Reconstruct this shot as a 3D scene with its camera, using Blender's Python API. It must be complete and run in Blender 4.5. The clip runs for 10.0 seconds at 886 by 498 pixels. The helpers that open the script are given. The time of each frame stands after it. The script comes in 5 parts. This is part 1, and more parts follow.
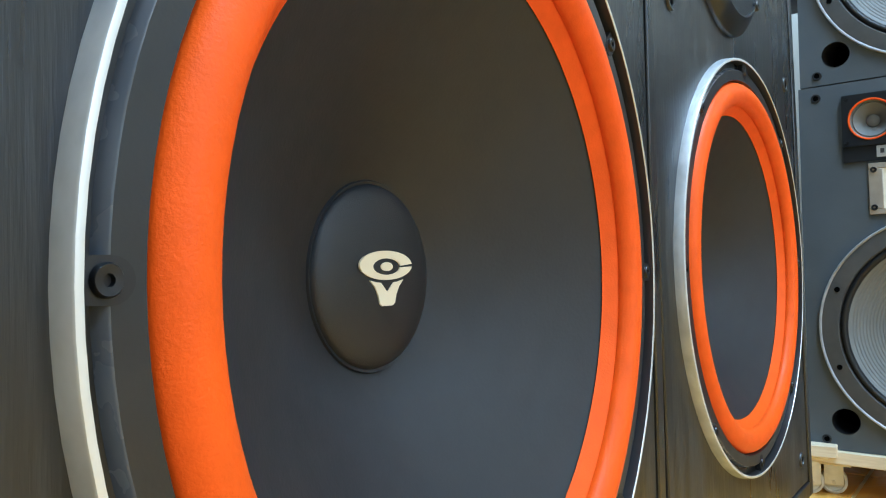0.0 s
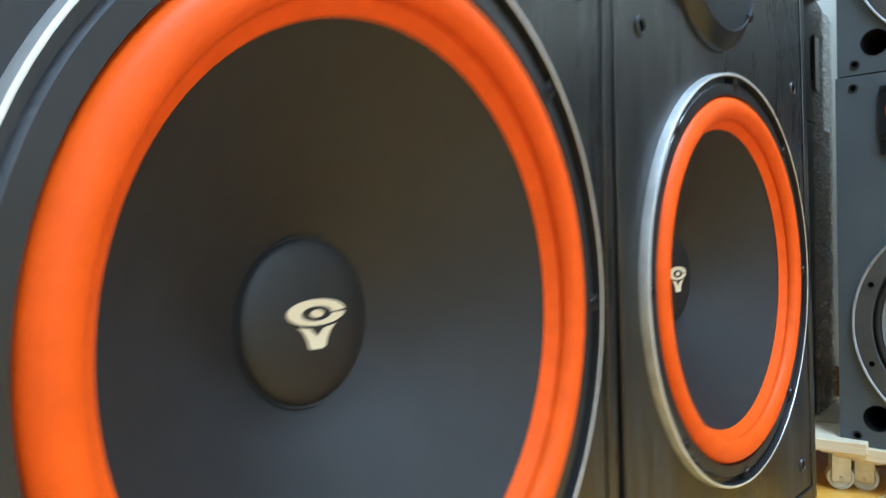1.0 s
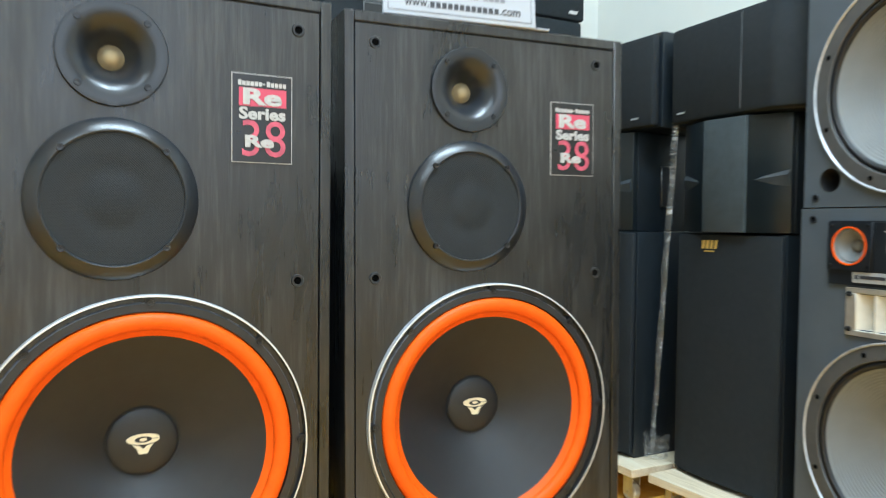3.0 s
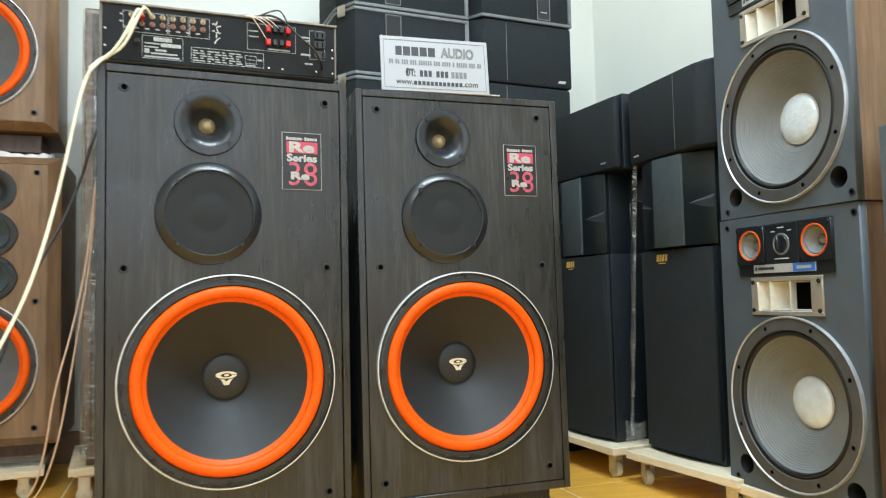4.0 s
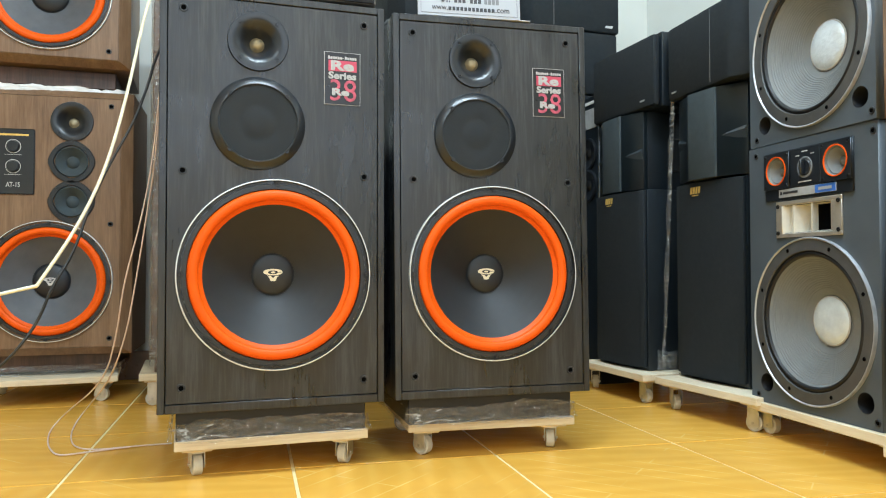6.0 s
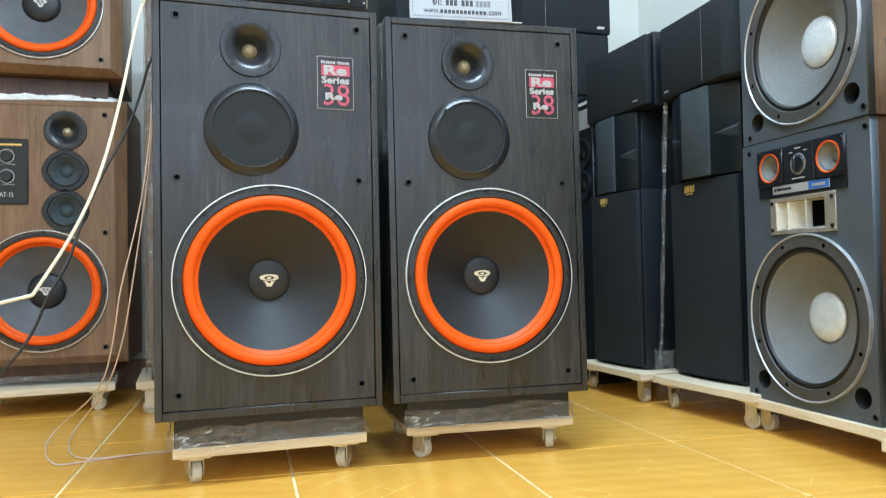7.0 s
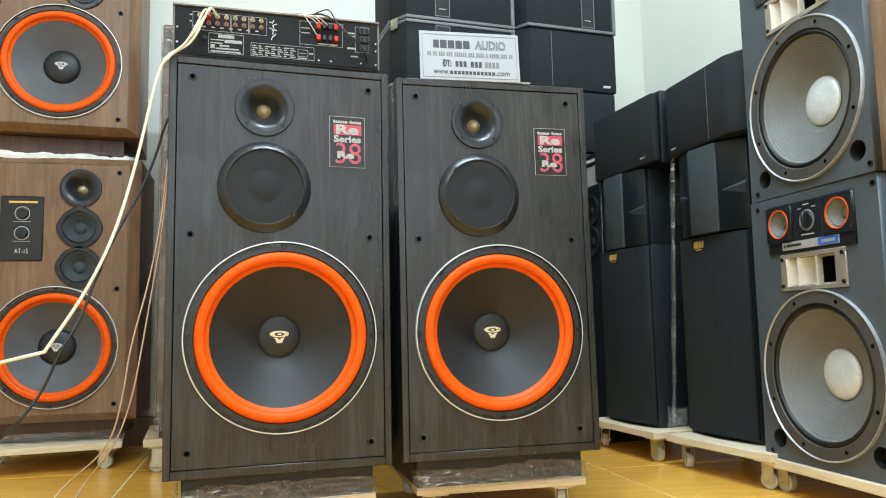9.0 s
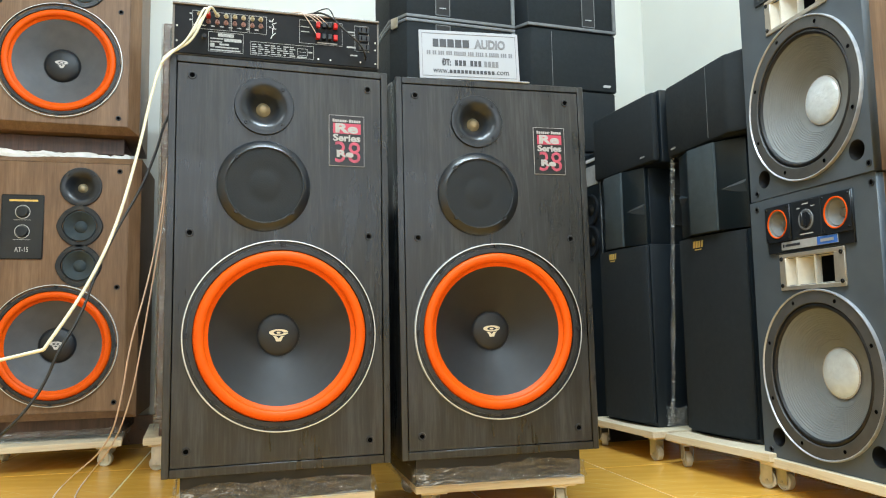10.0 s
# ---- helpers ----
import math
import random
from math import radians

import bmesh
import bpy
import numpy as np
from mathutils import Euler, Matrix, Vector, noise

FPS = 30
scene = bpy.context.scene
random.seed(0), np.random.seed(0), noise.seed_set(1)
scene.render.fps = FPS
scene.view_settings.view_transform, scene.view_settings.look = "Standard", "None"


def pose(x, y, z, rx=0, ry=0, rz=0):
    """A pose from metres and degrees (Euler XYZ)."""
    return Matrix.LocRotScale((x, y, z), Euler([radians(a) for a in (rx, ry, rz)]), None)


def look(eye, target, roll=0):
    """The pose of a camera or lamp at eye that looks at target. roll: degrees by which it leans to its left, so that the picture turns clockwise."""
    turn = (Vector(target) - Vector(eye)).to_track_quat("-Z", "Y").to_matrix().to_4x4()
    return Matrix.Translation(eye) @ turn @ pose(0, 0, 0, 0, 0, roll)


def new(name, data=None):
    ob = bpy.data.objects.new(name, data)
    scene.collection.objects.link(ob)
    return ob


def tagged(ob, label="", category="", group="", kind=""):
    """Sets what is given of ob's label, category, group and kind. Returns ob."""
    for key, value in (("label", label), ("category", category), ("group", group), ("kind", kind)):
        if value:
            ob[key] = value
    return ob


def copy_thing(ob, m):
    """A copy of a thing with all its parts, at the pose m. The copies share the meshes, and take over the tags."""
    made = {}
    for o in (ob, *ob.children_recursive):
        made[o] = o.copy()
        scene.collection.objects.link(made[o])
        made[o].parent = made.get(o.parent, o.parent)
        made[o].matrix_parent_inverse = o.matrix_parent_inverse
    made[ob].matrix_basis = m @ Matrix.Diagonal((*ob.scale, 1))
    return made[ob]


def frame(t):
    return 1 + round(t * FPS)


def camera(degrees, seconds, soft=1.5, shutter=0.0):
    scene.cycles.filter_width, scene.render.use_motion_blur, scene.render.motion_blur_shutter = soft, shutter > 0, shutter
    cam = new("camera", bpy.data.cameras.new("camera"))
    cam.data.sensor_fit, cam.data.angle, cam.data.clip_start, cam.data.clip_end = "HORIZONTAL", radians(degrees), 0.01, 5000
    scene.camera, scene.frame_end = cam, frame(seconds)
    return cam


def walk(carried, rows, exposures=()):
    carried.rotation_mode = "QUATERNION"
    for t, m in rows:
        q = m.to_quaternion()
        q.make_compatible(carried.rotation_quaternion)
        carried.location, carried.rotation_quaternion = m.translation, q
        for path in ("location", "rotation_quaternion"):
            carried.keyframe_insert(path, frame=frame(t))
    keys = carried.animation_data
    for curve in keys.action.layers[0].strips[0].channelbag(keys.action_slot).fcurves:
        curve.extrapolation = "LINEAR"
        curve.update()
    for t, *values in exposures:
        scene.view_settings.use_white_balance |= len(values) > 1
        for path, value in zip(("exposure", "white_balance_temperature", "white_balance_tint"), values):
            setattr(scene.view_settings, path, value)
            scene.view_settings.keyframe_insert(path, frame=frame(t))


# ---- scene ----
cam = camera(61.0, 10.0, soft=1.1, shutter=0.5)
PATH = [
    (0, (-0.287, -0.157, 0.42), (1.394, 0.925, 0.478), -1.1),
    (0.5, (-0.285, -0.155, 0.42), (1.389, 0.938, 0.474), -1.2),
    (1, (-0.271, -0.235, 0.458), (1.309, 0.991, 0.444), -1.0),
    (1.5, (-0.217, -0.471, 0.533), (1.021, 1.099, 0.476), 2.4),
    (2, (-0.089, -0.589, 0.603), (0.784, 1.2, 0.415), -0.6),
    (2.5, (-0.052, -0.734, 0.716), (0.798, 1.069, 0.562), -1.0),
    (3, (-0.109, -0.97, 0.706), (0.824, 0.798, 0.637), 0.6),
    (4.3, (-0.206, -1.544, 0.519), (0.551, 0.3, 0.685), -2.0),
    (4.5, (-0.199, -1.579, 0.492), (0.539, 0.272, 0.671), -2.3),
    (5, (-0.188, -1.609, 0.44), (0.498, 0.262, 0.598), -0.9),
    (5.5, (-0.169, -1.599, 0.431), (0.489, 0.285, 0.558), -0.9),
    (5.7, (-0.172, -1.592, 0.429), (0.475, 0.299, 0.505), -0.1),
    (6.8, (-0.176, -1.586, 0.432), (0.459, 0.31, 0.466), -0.8),
    (7, (-0.175, -1.589, 0.428), (0.479, 0.3, 0.489), -1.1),
    (7.5, (-0.174, -1.593, 0.43), (0.473, 0.295, 0.552), -1.4),
    (8, (-0.173, -1.599, 0.429), (0.449, 0.288, 0.657), -1.5),
    (8.5, (-0.178, -1.594, 0.431), (0.451, 0.292, 0.647), -1.0),
    (9, (-0.18, -1.593, 0.43), (0.452, 0.293, 0.638), -1.1),
    (9.5, (-0.177, -1.596, 0.428), (0.453, 0.291, 0.635), -1.1),
    (10, (-0.177, -1.596, 0.428), (0.453, 0.291, 0.635), -1.0),
]
walk(cam, [(t, look(eye, target, roll)) for t, eye, target, roll in PATH],
     [(0, -0.09, 5180, 8), (1.0, -0.12, 5300, 8), (1.5, 0.02, 5320, 8), (2.0, 0.02, 5380, 8), (2.5, 0.18, 5600, 8), (3.0, 0.20, 5930, 9), (4.3, 0.03, 6320, 10), (5.7, 0.02, 6260, 10), (6.8, 0.04, 5640, 10), (7.1, 0.04, 5740, 10), (7.5, 0.02, 6000, 10), (8.2, 0.02, 6290, 10), (10, 0.03, 6290, 10)])

# ---- light ----
world = bpy.data.worlds.new("world")
scene.world = world
world.use_nodes = True
world.node_tree.nodes["Background"].inputs[0].default_value = (0.8, 0.9, 1.0, 1)
world.node_tree.nodes["Background"].inputs[1].default_value = 0.3


def ceiling_lamp(x, y, sx, sy, watts, colour=(0.74, 0.91, 1.0)):
    d = bpy.data.lights.new("ceiling_tube_light", "AREA")
    d.shape, d.size, d.size_y, d.energy, d.color = "RECTANGLE", sx, sy, watts, colour
    o = new("ceiling_tube_light", d)
    o.matrix_world = pose(x, y, 2.95)
    return o


ceiling_lamp(0.3, -0.9, 1.3, 0.25, 94)
ceiling_lamp(-1.4, -2.0, 1.3, 0.25, 36)
ceiling_lamp(0.3, -3.0, 1.3, 0.25, 24)
ceiling_lamp(0.9, 0.75, 1.3, 0.25, 14)
# unseen fill in an assumed shop window behind the camera, for cool sheen
day = bpy.data.lights.new("assumed_window_fill", "AREA")
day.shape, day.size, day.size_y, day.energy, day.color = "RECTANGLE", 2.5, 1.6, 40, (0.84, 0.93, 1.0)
new("assumed_window_fill", day).matrix_world = pose(0.0, -4.25, 1.75, 90, 0, 0)


# ---- materials ----
def nodes_of(name):
    m = bpy.data.materials.new(name)
    m.use_nodes = True
    nt = m.node_tree
    return m, nt, nt.nodes["Principled BSDF"]


def coords(nt, scale=(1, 1, 1), kind="Object"):
    tc = nt.nodes.new("ShaderNodeTexCoord")
    mp = nt.nodes.new("ShaderNodeMapping")
    mp.inputs["Scale"].default_value = scale
    nt.links.new(tc.outputs[kind], mp.inputs["Vector"])
    return mp.outputs["Vector"]


def noise_tex(nt, vec, scale, detail=4, rough=0.55, distort=0.0):
    n = nt.nodes.new("ShaderNodeTexNoise")
    n.inputs["Scale"].default_value, n.inputs["Detail"].default_value = scale, detail
    n.inputs["Roughness"].default_value, n.inputs["Distortion"].default_value = rough, distort
    nt.links.new(vec, n.inputs["Vector"])
    return n.outputs["Fac"]


def ramp(nt, fac, stops):
    r = nt.nodes.new("ShaderNodeValToRGB")
    e = r.color_ramp.elements
    while len(e) < len(stops):
        e.new(0.5)
    for k, (p, c) in zip(e, stops):
        k.position, k.color = p, (*c, 1)
    nt.links.new(fac, r.inputs["Fac"])
    return r.outputs["Color"]


def bump(nt, bsdf, fac, strength, dist=0.001):
    b = nt.nodes.new("ShaderNodeBump")
    b.inputs["Strength"].default_value, b.inputs["Distance"].default_value = strength, dist
    nt.links.new(fac, b.inputs["Height"])
    nt.links.new(b.outputs["Normal"], bsdf.inputs["Normal"])


def spread(nt, fac, lo, hi):
    m = nt.nodes.new("ShaderNodeMapRange")
    m.inputs["To Min"].default_value, m.inputs["To Max"].default_value = lo, hi
    nt.links.new(fac, m.inputs["Value"])
    return m.outputs["Result"]


def simple(name, colour, rough, metal=0.0, var=0.15, scale=30, bmp=0.0, bscale=400, rvar=0.08, spec=0.5):
    """A plain surface with slight stains, uneven gloss and fine relief."""
    m, nt, b = nodes_of(name)
    v = coords(nt)
    f = noise_tex(nt, v, scale, 5)
    lo, hi = [tuple(min(1, c * k) for c in colour) for k in (1 - var, 1 + var)]
    nt.links.new(ramp(nt, f, [(0.3, lo), (0.7, hi)]), b.inputs["Base Color"])
    nt.links.new(spread(nt, noise_tex(nt, v, scale * 2.3, 3), rough - rvar, rough + rvar), b.inputs["Roughness"])
    b.inputs["Metallic"].default_value = metal
    b.inputs["Specular IOR Level"].default_value = spec
    if bmp:
        bump(nt, b, noise_tex(nt, v, bscale, 2), bmp)
    return m


def wood(name, stops, rough, stretch=0.06, scale=60, bmp=0.15, axis=2, spec=0.5, blotch=0.3, uneven=0.0):
    """Wood grain running along one axis of the object."""
    m, nt, b = nodes_of(name)
    sc = [1.0, 1.0, 1.0]
    sc[axis] = stretch
    v = coords(nt, sc)
    big = noise_tex(nt, coords(nt, [max(k, 0.3) for k in sc]), scale * 0.2, 4, 0.55, 0.8)
    fine = noise_tex(nt, v, scale * 3.5, 4, 0.65)
    mid = noise_tex(nt, v, scale, 5, 0.6, 0.4)
    mix = nt.nodes.new("ShaderNodeMath")
    mix.operation = "MULTIPLY_ADD"
    mix.inputs[1].default_value = 0.65 - blotch
    nt.links.new(fine, mix.inputs[0])
    half = nt.nodes.new("ShaderNodeMath")
    half.operation = "MULTIPLY_ADD"
    half.inputs[1].default_value = 0.35
    nt.links.new(mid, half.inputs[0])
    q = nt.nodes.new("ShaderNodeMath")
    q.operation = "MULTIPLY"
    q.inputs[1].default_value = blotch
    nt.links.new(big, q.inputs[0])
    nt.links.new(q.outputs[0], half.inputs[2])
    nt.links.new(half.outputs[0], mix.inputs[2])
    nt.links.new(ramp(nt, mix.outputs[0], stops), b.inputs["Base Color"])
    gloss = nt.nodes.new("ShaderNodeMath")
    gloss.operation = "ADD"
    nt.links.new(spread(nt, fine, rough - 0.08, rough + 0.12), gloss.inputs[0])
    nt.links.new(spread(nt, big, -2.2 * uneven, 2.2 * uneven), gloss.inputs[1])
    nt.links.new(gloss.outputs[0], b.inputs["Roughness"])
    b.inputs["Specular IOR Level"].default_value = spec
    bump(nt, b, fine, bmp, 0.0006)
    return m


M_ASH = wood("black_ash_veneer", [(0.37, (0.0040, 0.0041, 0.0042)), (0.5, (0.0115, 0.0117, 0.0118)), (0.63, (0.036, 0.036, 0.0355))], 0.33, stretch=0.06, scale=58, bmp=0.5, blotch=0.30, spec=0.60, uneven=0.16)
M_WALNUT = wood("walnut_veneer", [(0.34, (0.098, 0.051, 0.023)), (0.5, (0.178, 0.099, 0.050)), (0.68, (0.265, 0.160, 0.088))], 0.42)
M_DARKWOOD = wood("rosewood_veneer", [(0.36, (0.035, 0.016, 0.010)), (0.5, (0.075, 0.036, 0.024)), (0.66, (0.12, 0.06, 0.04))], 0.4)
M_PINE = wood("pine_board", [(0.36, (0.60, 0.47, 0.30)), (0.5, (0.76, 0.64, 0.45)), (0.66, (0.85, 0.76, 0.58))], 0.6, axis=0)
M_ORANGE = simple("orange_foam", (0.80, 0.099, 0.0015), 0.44, spec=0.20, var=0.08, scale=60, bmp=0.22, bscale=800)
M_CONE = simple("paper_cone", (0.0125, 0.014, 0.0165), 0.56, spec=0.5, var=0.12, scale=25, bmp=0.12, bscale=500)
M_CAP = simple("felt_cap", (0.010, 0.0125, 0.016), 0.48, var=0.2, bmp=0.18, bscale=1400)
M_FRAME = simple("black_cast_frame", (0.016, 0.017, 0.019), 0.34, var=0.15, bmp=0.06)
M_RUBBER = simple("black_rubber", (0.008, 0.008, 0.009), 0.5)
M_PLASTIC = simple("black_plastic", (0.0135, 0.016, 0.020), 0.29, bmp=0.03, bscale=600, rvar=0.02)
M_ALU = simple("brushed_aluminium", (0.50, 0.52, 0.55), 0.42, metal=0.5, var=0.2, scale=40)
M_LIP = simple("aluminium_lip", (0.70, 0.70, 0.68), 0.38, metal=0.5, var=0.08)
M_STEEL = simple("blackened_steel", (0.048, 0.049, 0.052), 0.38, metal=1.0)
M_ZINC = simple("zinc_steel", (0.55, 0.53, 0.48), 0.42, metal=1.0, var=0.2)
M_BRASS = simple("brass_mesh", (0.42, 0.35, 0.22), 0.5, metal=0.4, bmp=0.5, bscale=1500)
M_CREAM = simple("cream_print", (0.80, 0.74, 0.56), 0.5, var=0.04)
M_WHITE = simple("white_print", (0.56, 0.55, 0.54), 0.5, var=0.04)
M_BADGEPRINT = simple("worn_badge_print", (0.40, 0.39, 0.38), 0.5, var=0.12, scale=200)
M_PINK = simple("pink_print", (0.50, 0.055, 0.10), 0.4, var=0.1)
M_ROSE = simple("rose_print", (0.48, 0.075, 0.12), 0.4, var=0.3, scale=60)
M_BADGE = simple("black_badge", (0.008, 0.008, 0.009), 0.3)
# near-black colour standing in for the shade inside holes and recesses
M_HOLE_SHADE = simple("hole_shade", (0.002, 0.002, 0.002), 0.9, spec=0.02)
# black frame's bevel, lightened and blued to paint in its reflected sheen
M_EDGE_SHEEN = simple("frame_edge_sheen", (0.105, 0.115, 0.135), 0.27, rvar=0.04)
M_SOCKET = simple("grey_socket_rim", (0.020, 0.021, 0.023), 0.4)
M_SLATE = simple("slate_grey_paint", (0.074, 0.090, 0.108), 0.5, var=0.1, scale=12, bmp=0.2, bscale=350)
M_GCONE = simple("grey_paper_cone", (0.172, 0.180, 0.180), 0.6, var=0.08, scale=14, bmp=0.15)
M_SILVERCAP = simple("silver_cap", (0.78, 0.86, 0.94), 0.33, metal=0.2, var=0.08, scale=40, bmp=2.5, bscale=75)
M_GASKET = simple("grey_gasket", (0.066, 0.066, 0.066), 0.55)
M_CLOTH = simple("black_grille_cloth", (0.0070, 0.0112, 0.0150), 0.85, var=0.15, bmp=0.5, bscale=1200)
M_GREYCLOTH = simple("charcoal_cloth", (0.037, 0.050, 0.056), 0.8, bmp=0.4, bscale=1200)
M_VINYL = simple("black_vinyl", (0.0070, 0.0115, 0.0160), 0.4, var=0.15, bmp=0.15, bscale=500)
M_GLOSSY = simple("glossy_black_panel", (0.0065, 0.0110, 0.0140), 0.32, rvar=0.05, spec=0.4)
M_GREYTRIM = simple("grey_edge_trim", (0.16, 0.17, 0.18), 0.5)
M_GOLD = simple("gold_badge", (0.75, 0.50, 0.13), 0.35, metal=0.25)
M_AMP = simple("black_amp_panel", (0.008, 0.008, 0.009), 0.55, var=0.25, spec=0.18)
M_PRINT = simple("worn_grey_print", (0.34, 0.34, 0.33), 0.6, var=0.35, scale=300)
M_CHAMP = simple("champagne_metal", (0.42, 0.38, 0.32), 0.4, metal=0.5)
M_BRONZE = simple("bronze_case_metal", (0.20, 0.175, 0.15), 0.45, metal=0.4)
M_PALEWIRE = simple("pale_pink_wire", (0.72, 0.60, 0.56), 0.4)
M_RED = simple("red_plastic", (0.55, 0.02, 0.02), 0.4)
M_WALL = simple("cream_wall_paint", (0.785, 0.79, 0.735), 0.75, var=0.025, scale=2.5, bmp=0.1, bscale=120)
M_CEIL = simple("white_ceiling_paint", (0.82, 0.82, 0.80), 0.8, var=0.02, scale=2)
M_SKIRT = simple("brown_tile_skirting", (0.16, 0.075, 0.03), 0.3, var=0.2)
M_GROUT = simple("pale_grout", (0.82, 0.69, 0.36), 0.7)
M_CABLE = simple("cream_cable", (0.74, 0.70, 0.52), 0.45)
M_BLACKCABLE = simple("black_cable", (0.012, 0.012, 0.012), 0.45)
M_PINKWIRE = simple("clear_copper_wire", (0.70, 0.54, 0.47), 0.35)
M_CASTOR = simple("ivory_castor", (0.60, 0.57, 0.47), 0.4, var=0.15)
M_BLUE = simple("blue_print", (0.05, 0.16, 0.55), 0.4)
M_SILVERLABEL = simple("silver_label", (0.55, 0.56, 0.57), 0.35, metal=0.4)
M_PAPER = simple("white_card", (0.36, 0.37, 0.40), 0.35, var=0.02)
M_INK = simple("dark_ink", (0.03, 0.03, 0.035), 0.5)
M_GREYINK = simple("grey_ink", (0.16, 0.16, 0.17), 0.5)
M_FOAM = simple("white_foam_strip", (0.72, 0.72, 0.72), 0.45, var=0.15, bmp=0.6, bscale=150)
M_IVORY = simple("ivory_horn", (0.62, 0.58, 0.49), 0.4, var=0.1)


def grille_mesh(name, colour):
    """A woven metal mesh: fine diagonal relief over a dark sheet."""
    m, nt, b = nodes_of(name)
    v = coords(nt, (1, 1, 1))
    total = None
    for turn in (45, -45):
        w = nt.nodes.new("ShaderNodeTexWave")
        w.wave_type, w.bands_direction = "BANDS", "X"
        w.inputs["Scale"].default_value = 150
        mp = nt.nodes.new("ShaderNodeMapping")
        mp.inputs["Rotation"].default_value = (0, radians(turn), 0)
        nt.links.new(v, mp.inputs["Vector"])
        nt.links.new(mp.outputs["Vector"], w.inputs["Vector"])
        if total is None:
            total = w.outputs["Fac"]
        else:
            mx = nt.nodes.new("ShaderNodeMath")
            mx.operation = "MAXIMUM"
            nt.links.new(total, mx.inputs[0])
            nt.links.new(w.outputs["Fac"], mx.inputs[1])
            total = mx.outputs[0]
    dark = tuple(c * 0.25 for c in colour)
    nt.links.new(ramp(nt, total, [(0.45, dark), (0.8, colour)]), b.inputs["Base Color"])
    b.inputs["Roughness"].default_value = 0.5
    b.inputs["Specular IOR Level"].default_value = 0.2
    bump(nt, b, total, 0.5, 0.0005)
    return m


M_MESH = grille_mesh("black_wire_mesh", (0.025, 0.029, 0.033))


def floor_tile_material():
    m, nt, b = nodes_of("yellow_wood_look_tile")
    info = nt.nodes.new("ShaderNodeObjectInfo")
    tc = nt.nodes.new("ShaderNodeTexCoord")
    add = nt.nodes.new("ShaderNodeVectorMath")
    add.operation = "MULTIPLY_ADD"
    add.inputs[1].default_value = (1, 1, 1)
    comb = nt.nodes.new("ShaderNodeCombineXYZ")
    sc = nt.nodes.new("ShaderNodeMath")
    sc.operation = "MULTIPLY"
    sc.inputs[1].default_value = 40
    nt.links.new(info.outputs["Random"], sc.inputs[0])
    nt.links.new(sc.outputs[0], comb.inputs[2])
    nt.links.new(tc.outputs["Object"], add.inputs[0])
    nt.links.new(comb.outputs[0], add.inputs[2])
    mp = nt.nodes.new("ShaderNodeMapping")
    mp.inputs["Scale"].default_value = (1, 0.25, 1)
    mp.inputs["Rotation"].default_value = (0, 0, radians(35))
    nt.links.new(add.outputs[0], mp.inputs["Vector"])
    w = nt.nodes.new("ShaderNodeTexWave")
    w.wave_type = "BANDS"
    w.inputs["Scale"].default_value, w.inputs["Distortion"].default_value = 6, 7
    w.inputs["Detail"].default_value, w.inputs["Detail Scale"].default_value = 3, 1.2
    nt.links.new(mp.outputs["Vector"], w.inputs["Vector"])
    col = ramp(nt, w.outputs["Fac"], [(0.0, (0.83, 0.435, 0.064)), (0.5, (0.845, 0.448, 0.070)), (1.0, (0.87, 0.475, 0.080))])
    # short pale strokes between the printed wood blocks
    turn = nt.nodes.new("ShaderNodeMapping")
    turn.inputs["Rotation"].default_value = (0, 0, radians(-45))
    nt.links.new(tc.outputs["Object"], turn.inputs["Vector"])
    br = nt.nodes.new("ShaderNodeTexBrick")
    br.offset = 0.37
    for key, val in (("Scale", 1.0), ("Mortar Size", 0.0024), ("Mortar Smooth", 0.6), ("Brick Width", 9.0), ("Row Height", 0.052)):
        br.inputs[key].default_value = val
    nt.links.new(turn.outputs["Vector"], br.inputs["Vector"])
    worn = nt.nodes.new("ShaderNodeMath")
    worn.operation = "MULTIPLY"
    nt.links.new(br.outputs["Fac"], worn.inputs[0])
    nt.links.new(spread(nt, noise_tex(nt, add.outputs[0], 5, 2), -1.3, 1.6), worn.inputs[1])
    worn.use_clamp = True
    stroke = nt.nodes.new("ShaderNodeMix")
    stroke.data_type = "RGBA"
    stroke.inputs["B"].default_value = (0.90, 0.70, 0.25, 1)
    nt.links.new(worn.outputs[0], stroke.inputs["Factor"])
    nt.links.new(col, stroke.inputs["A"])
    col = stroke.outputs["Result"]
    stain = noise_tex(nt, add.outputs[0], 5, 4)
    hsv = nt.nodes.new("ShaderNodeHueSaturation")
    nt.links.new(col, hsv.inputs["Color"])
    nt.links.new(spread(nt, stain, 0.82, 1.1), hsv.inputs["Value"])
    nt.links.new(hsv.outputs["Color"], b.inputs["Base Color"])
    nt.links.new(spread(nt, stain, 0.16, 0.3), b.inputs["Roughness"])
    bump(nt, b, stain, 0.03, 0.001)
    return m


M_TILE = floor_tile_material()


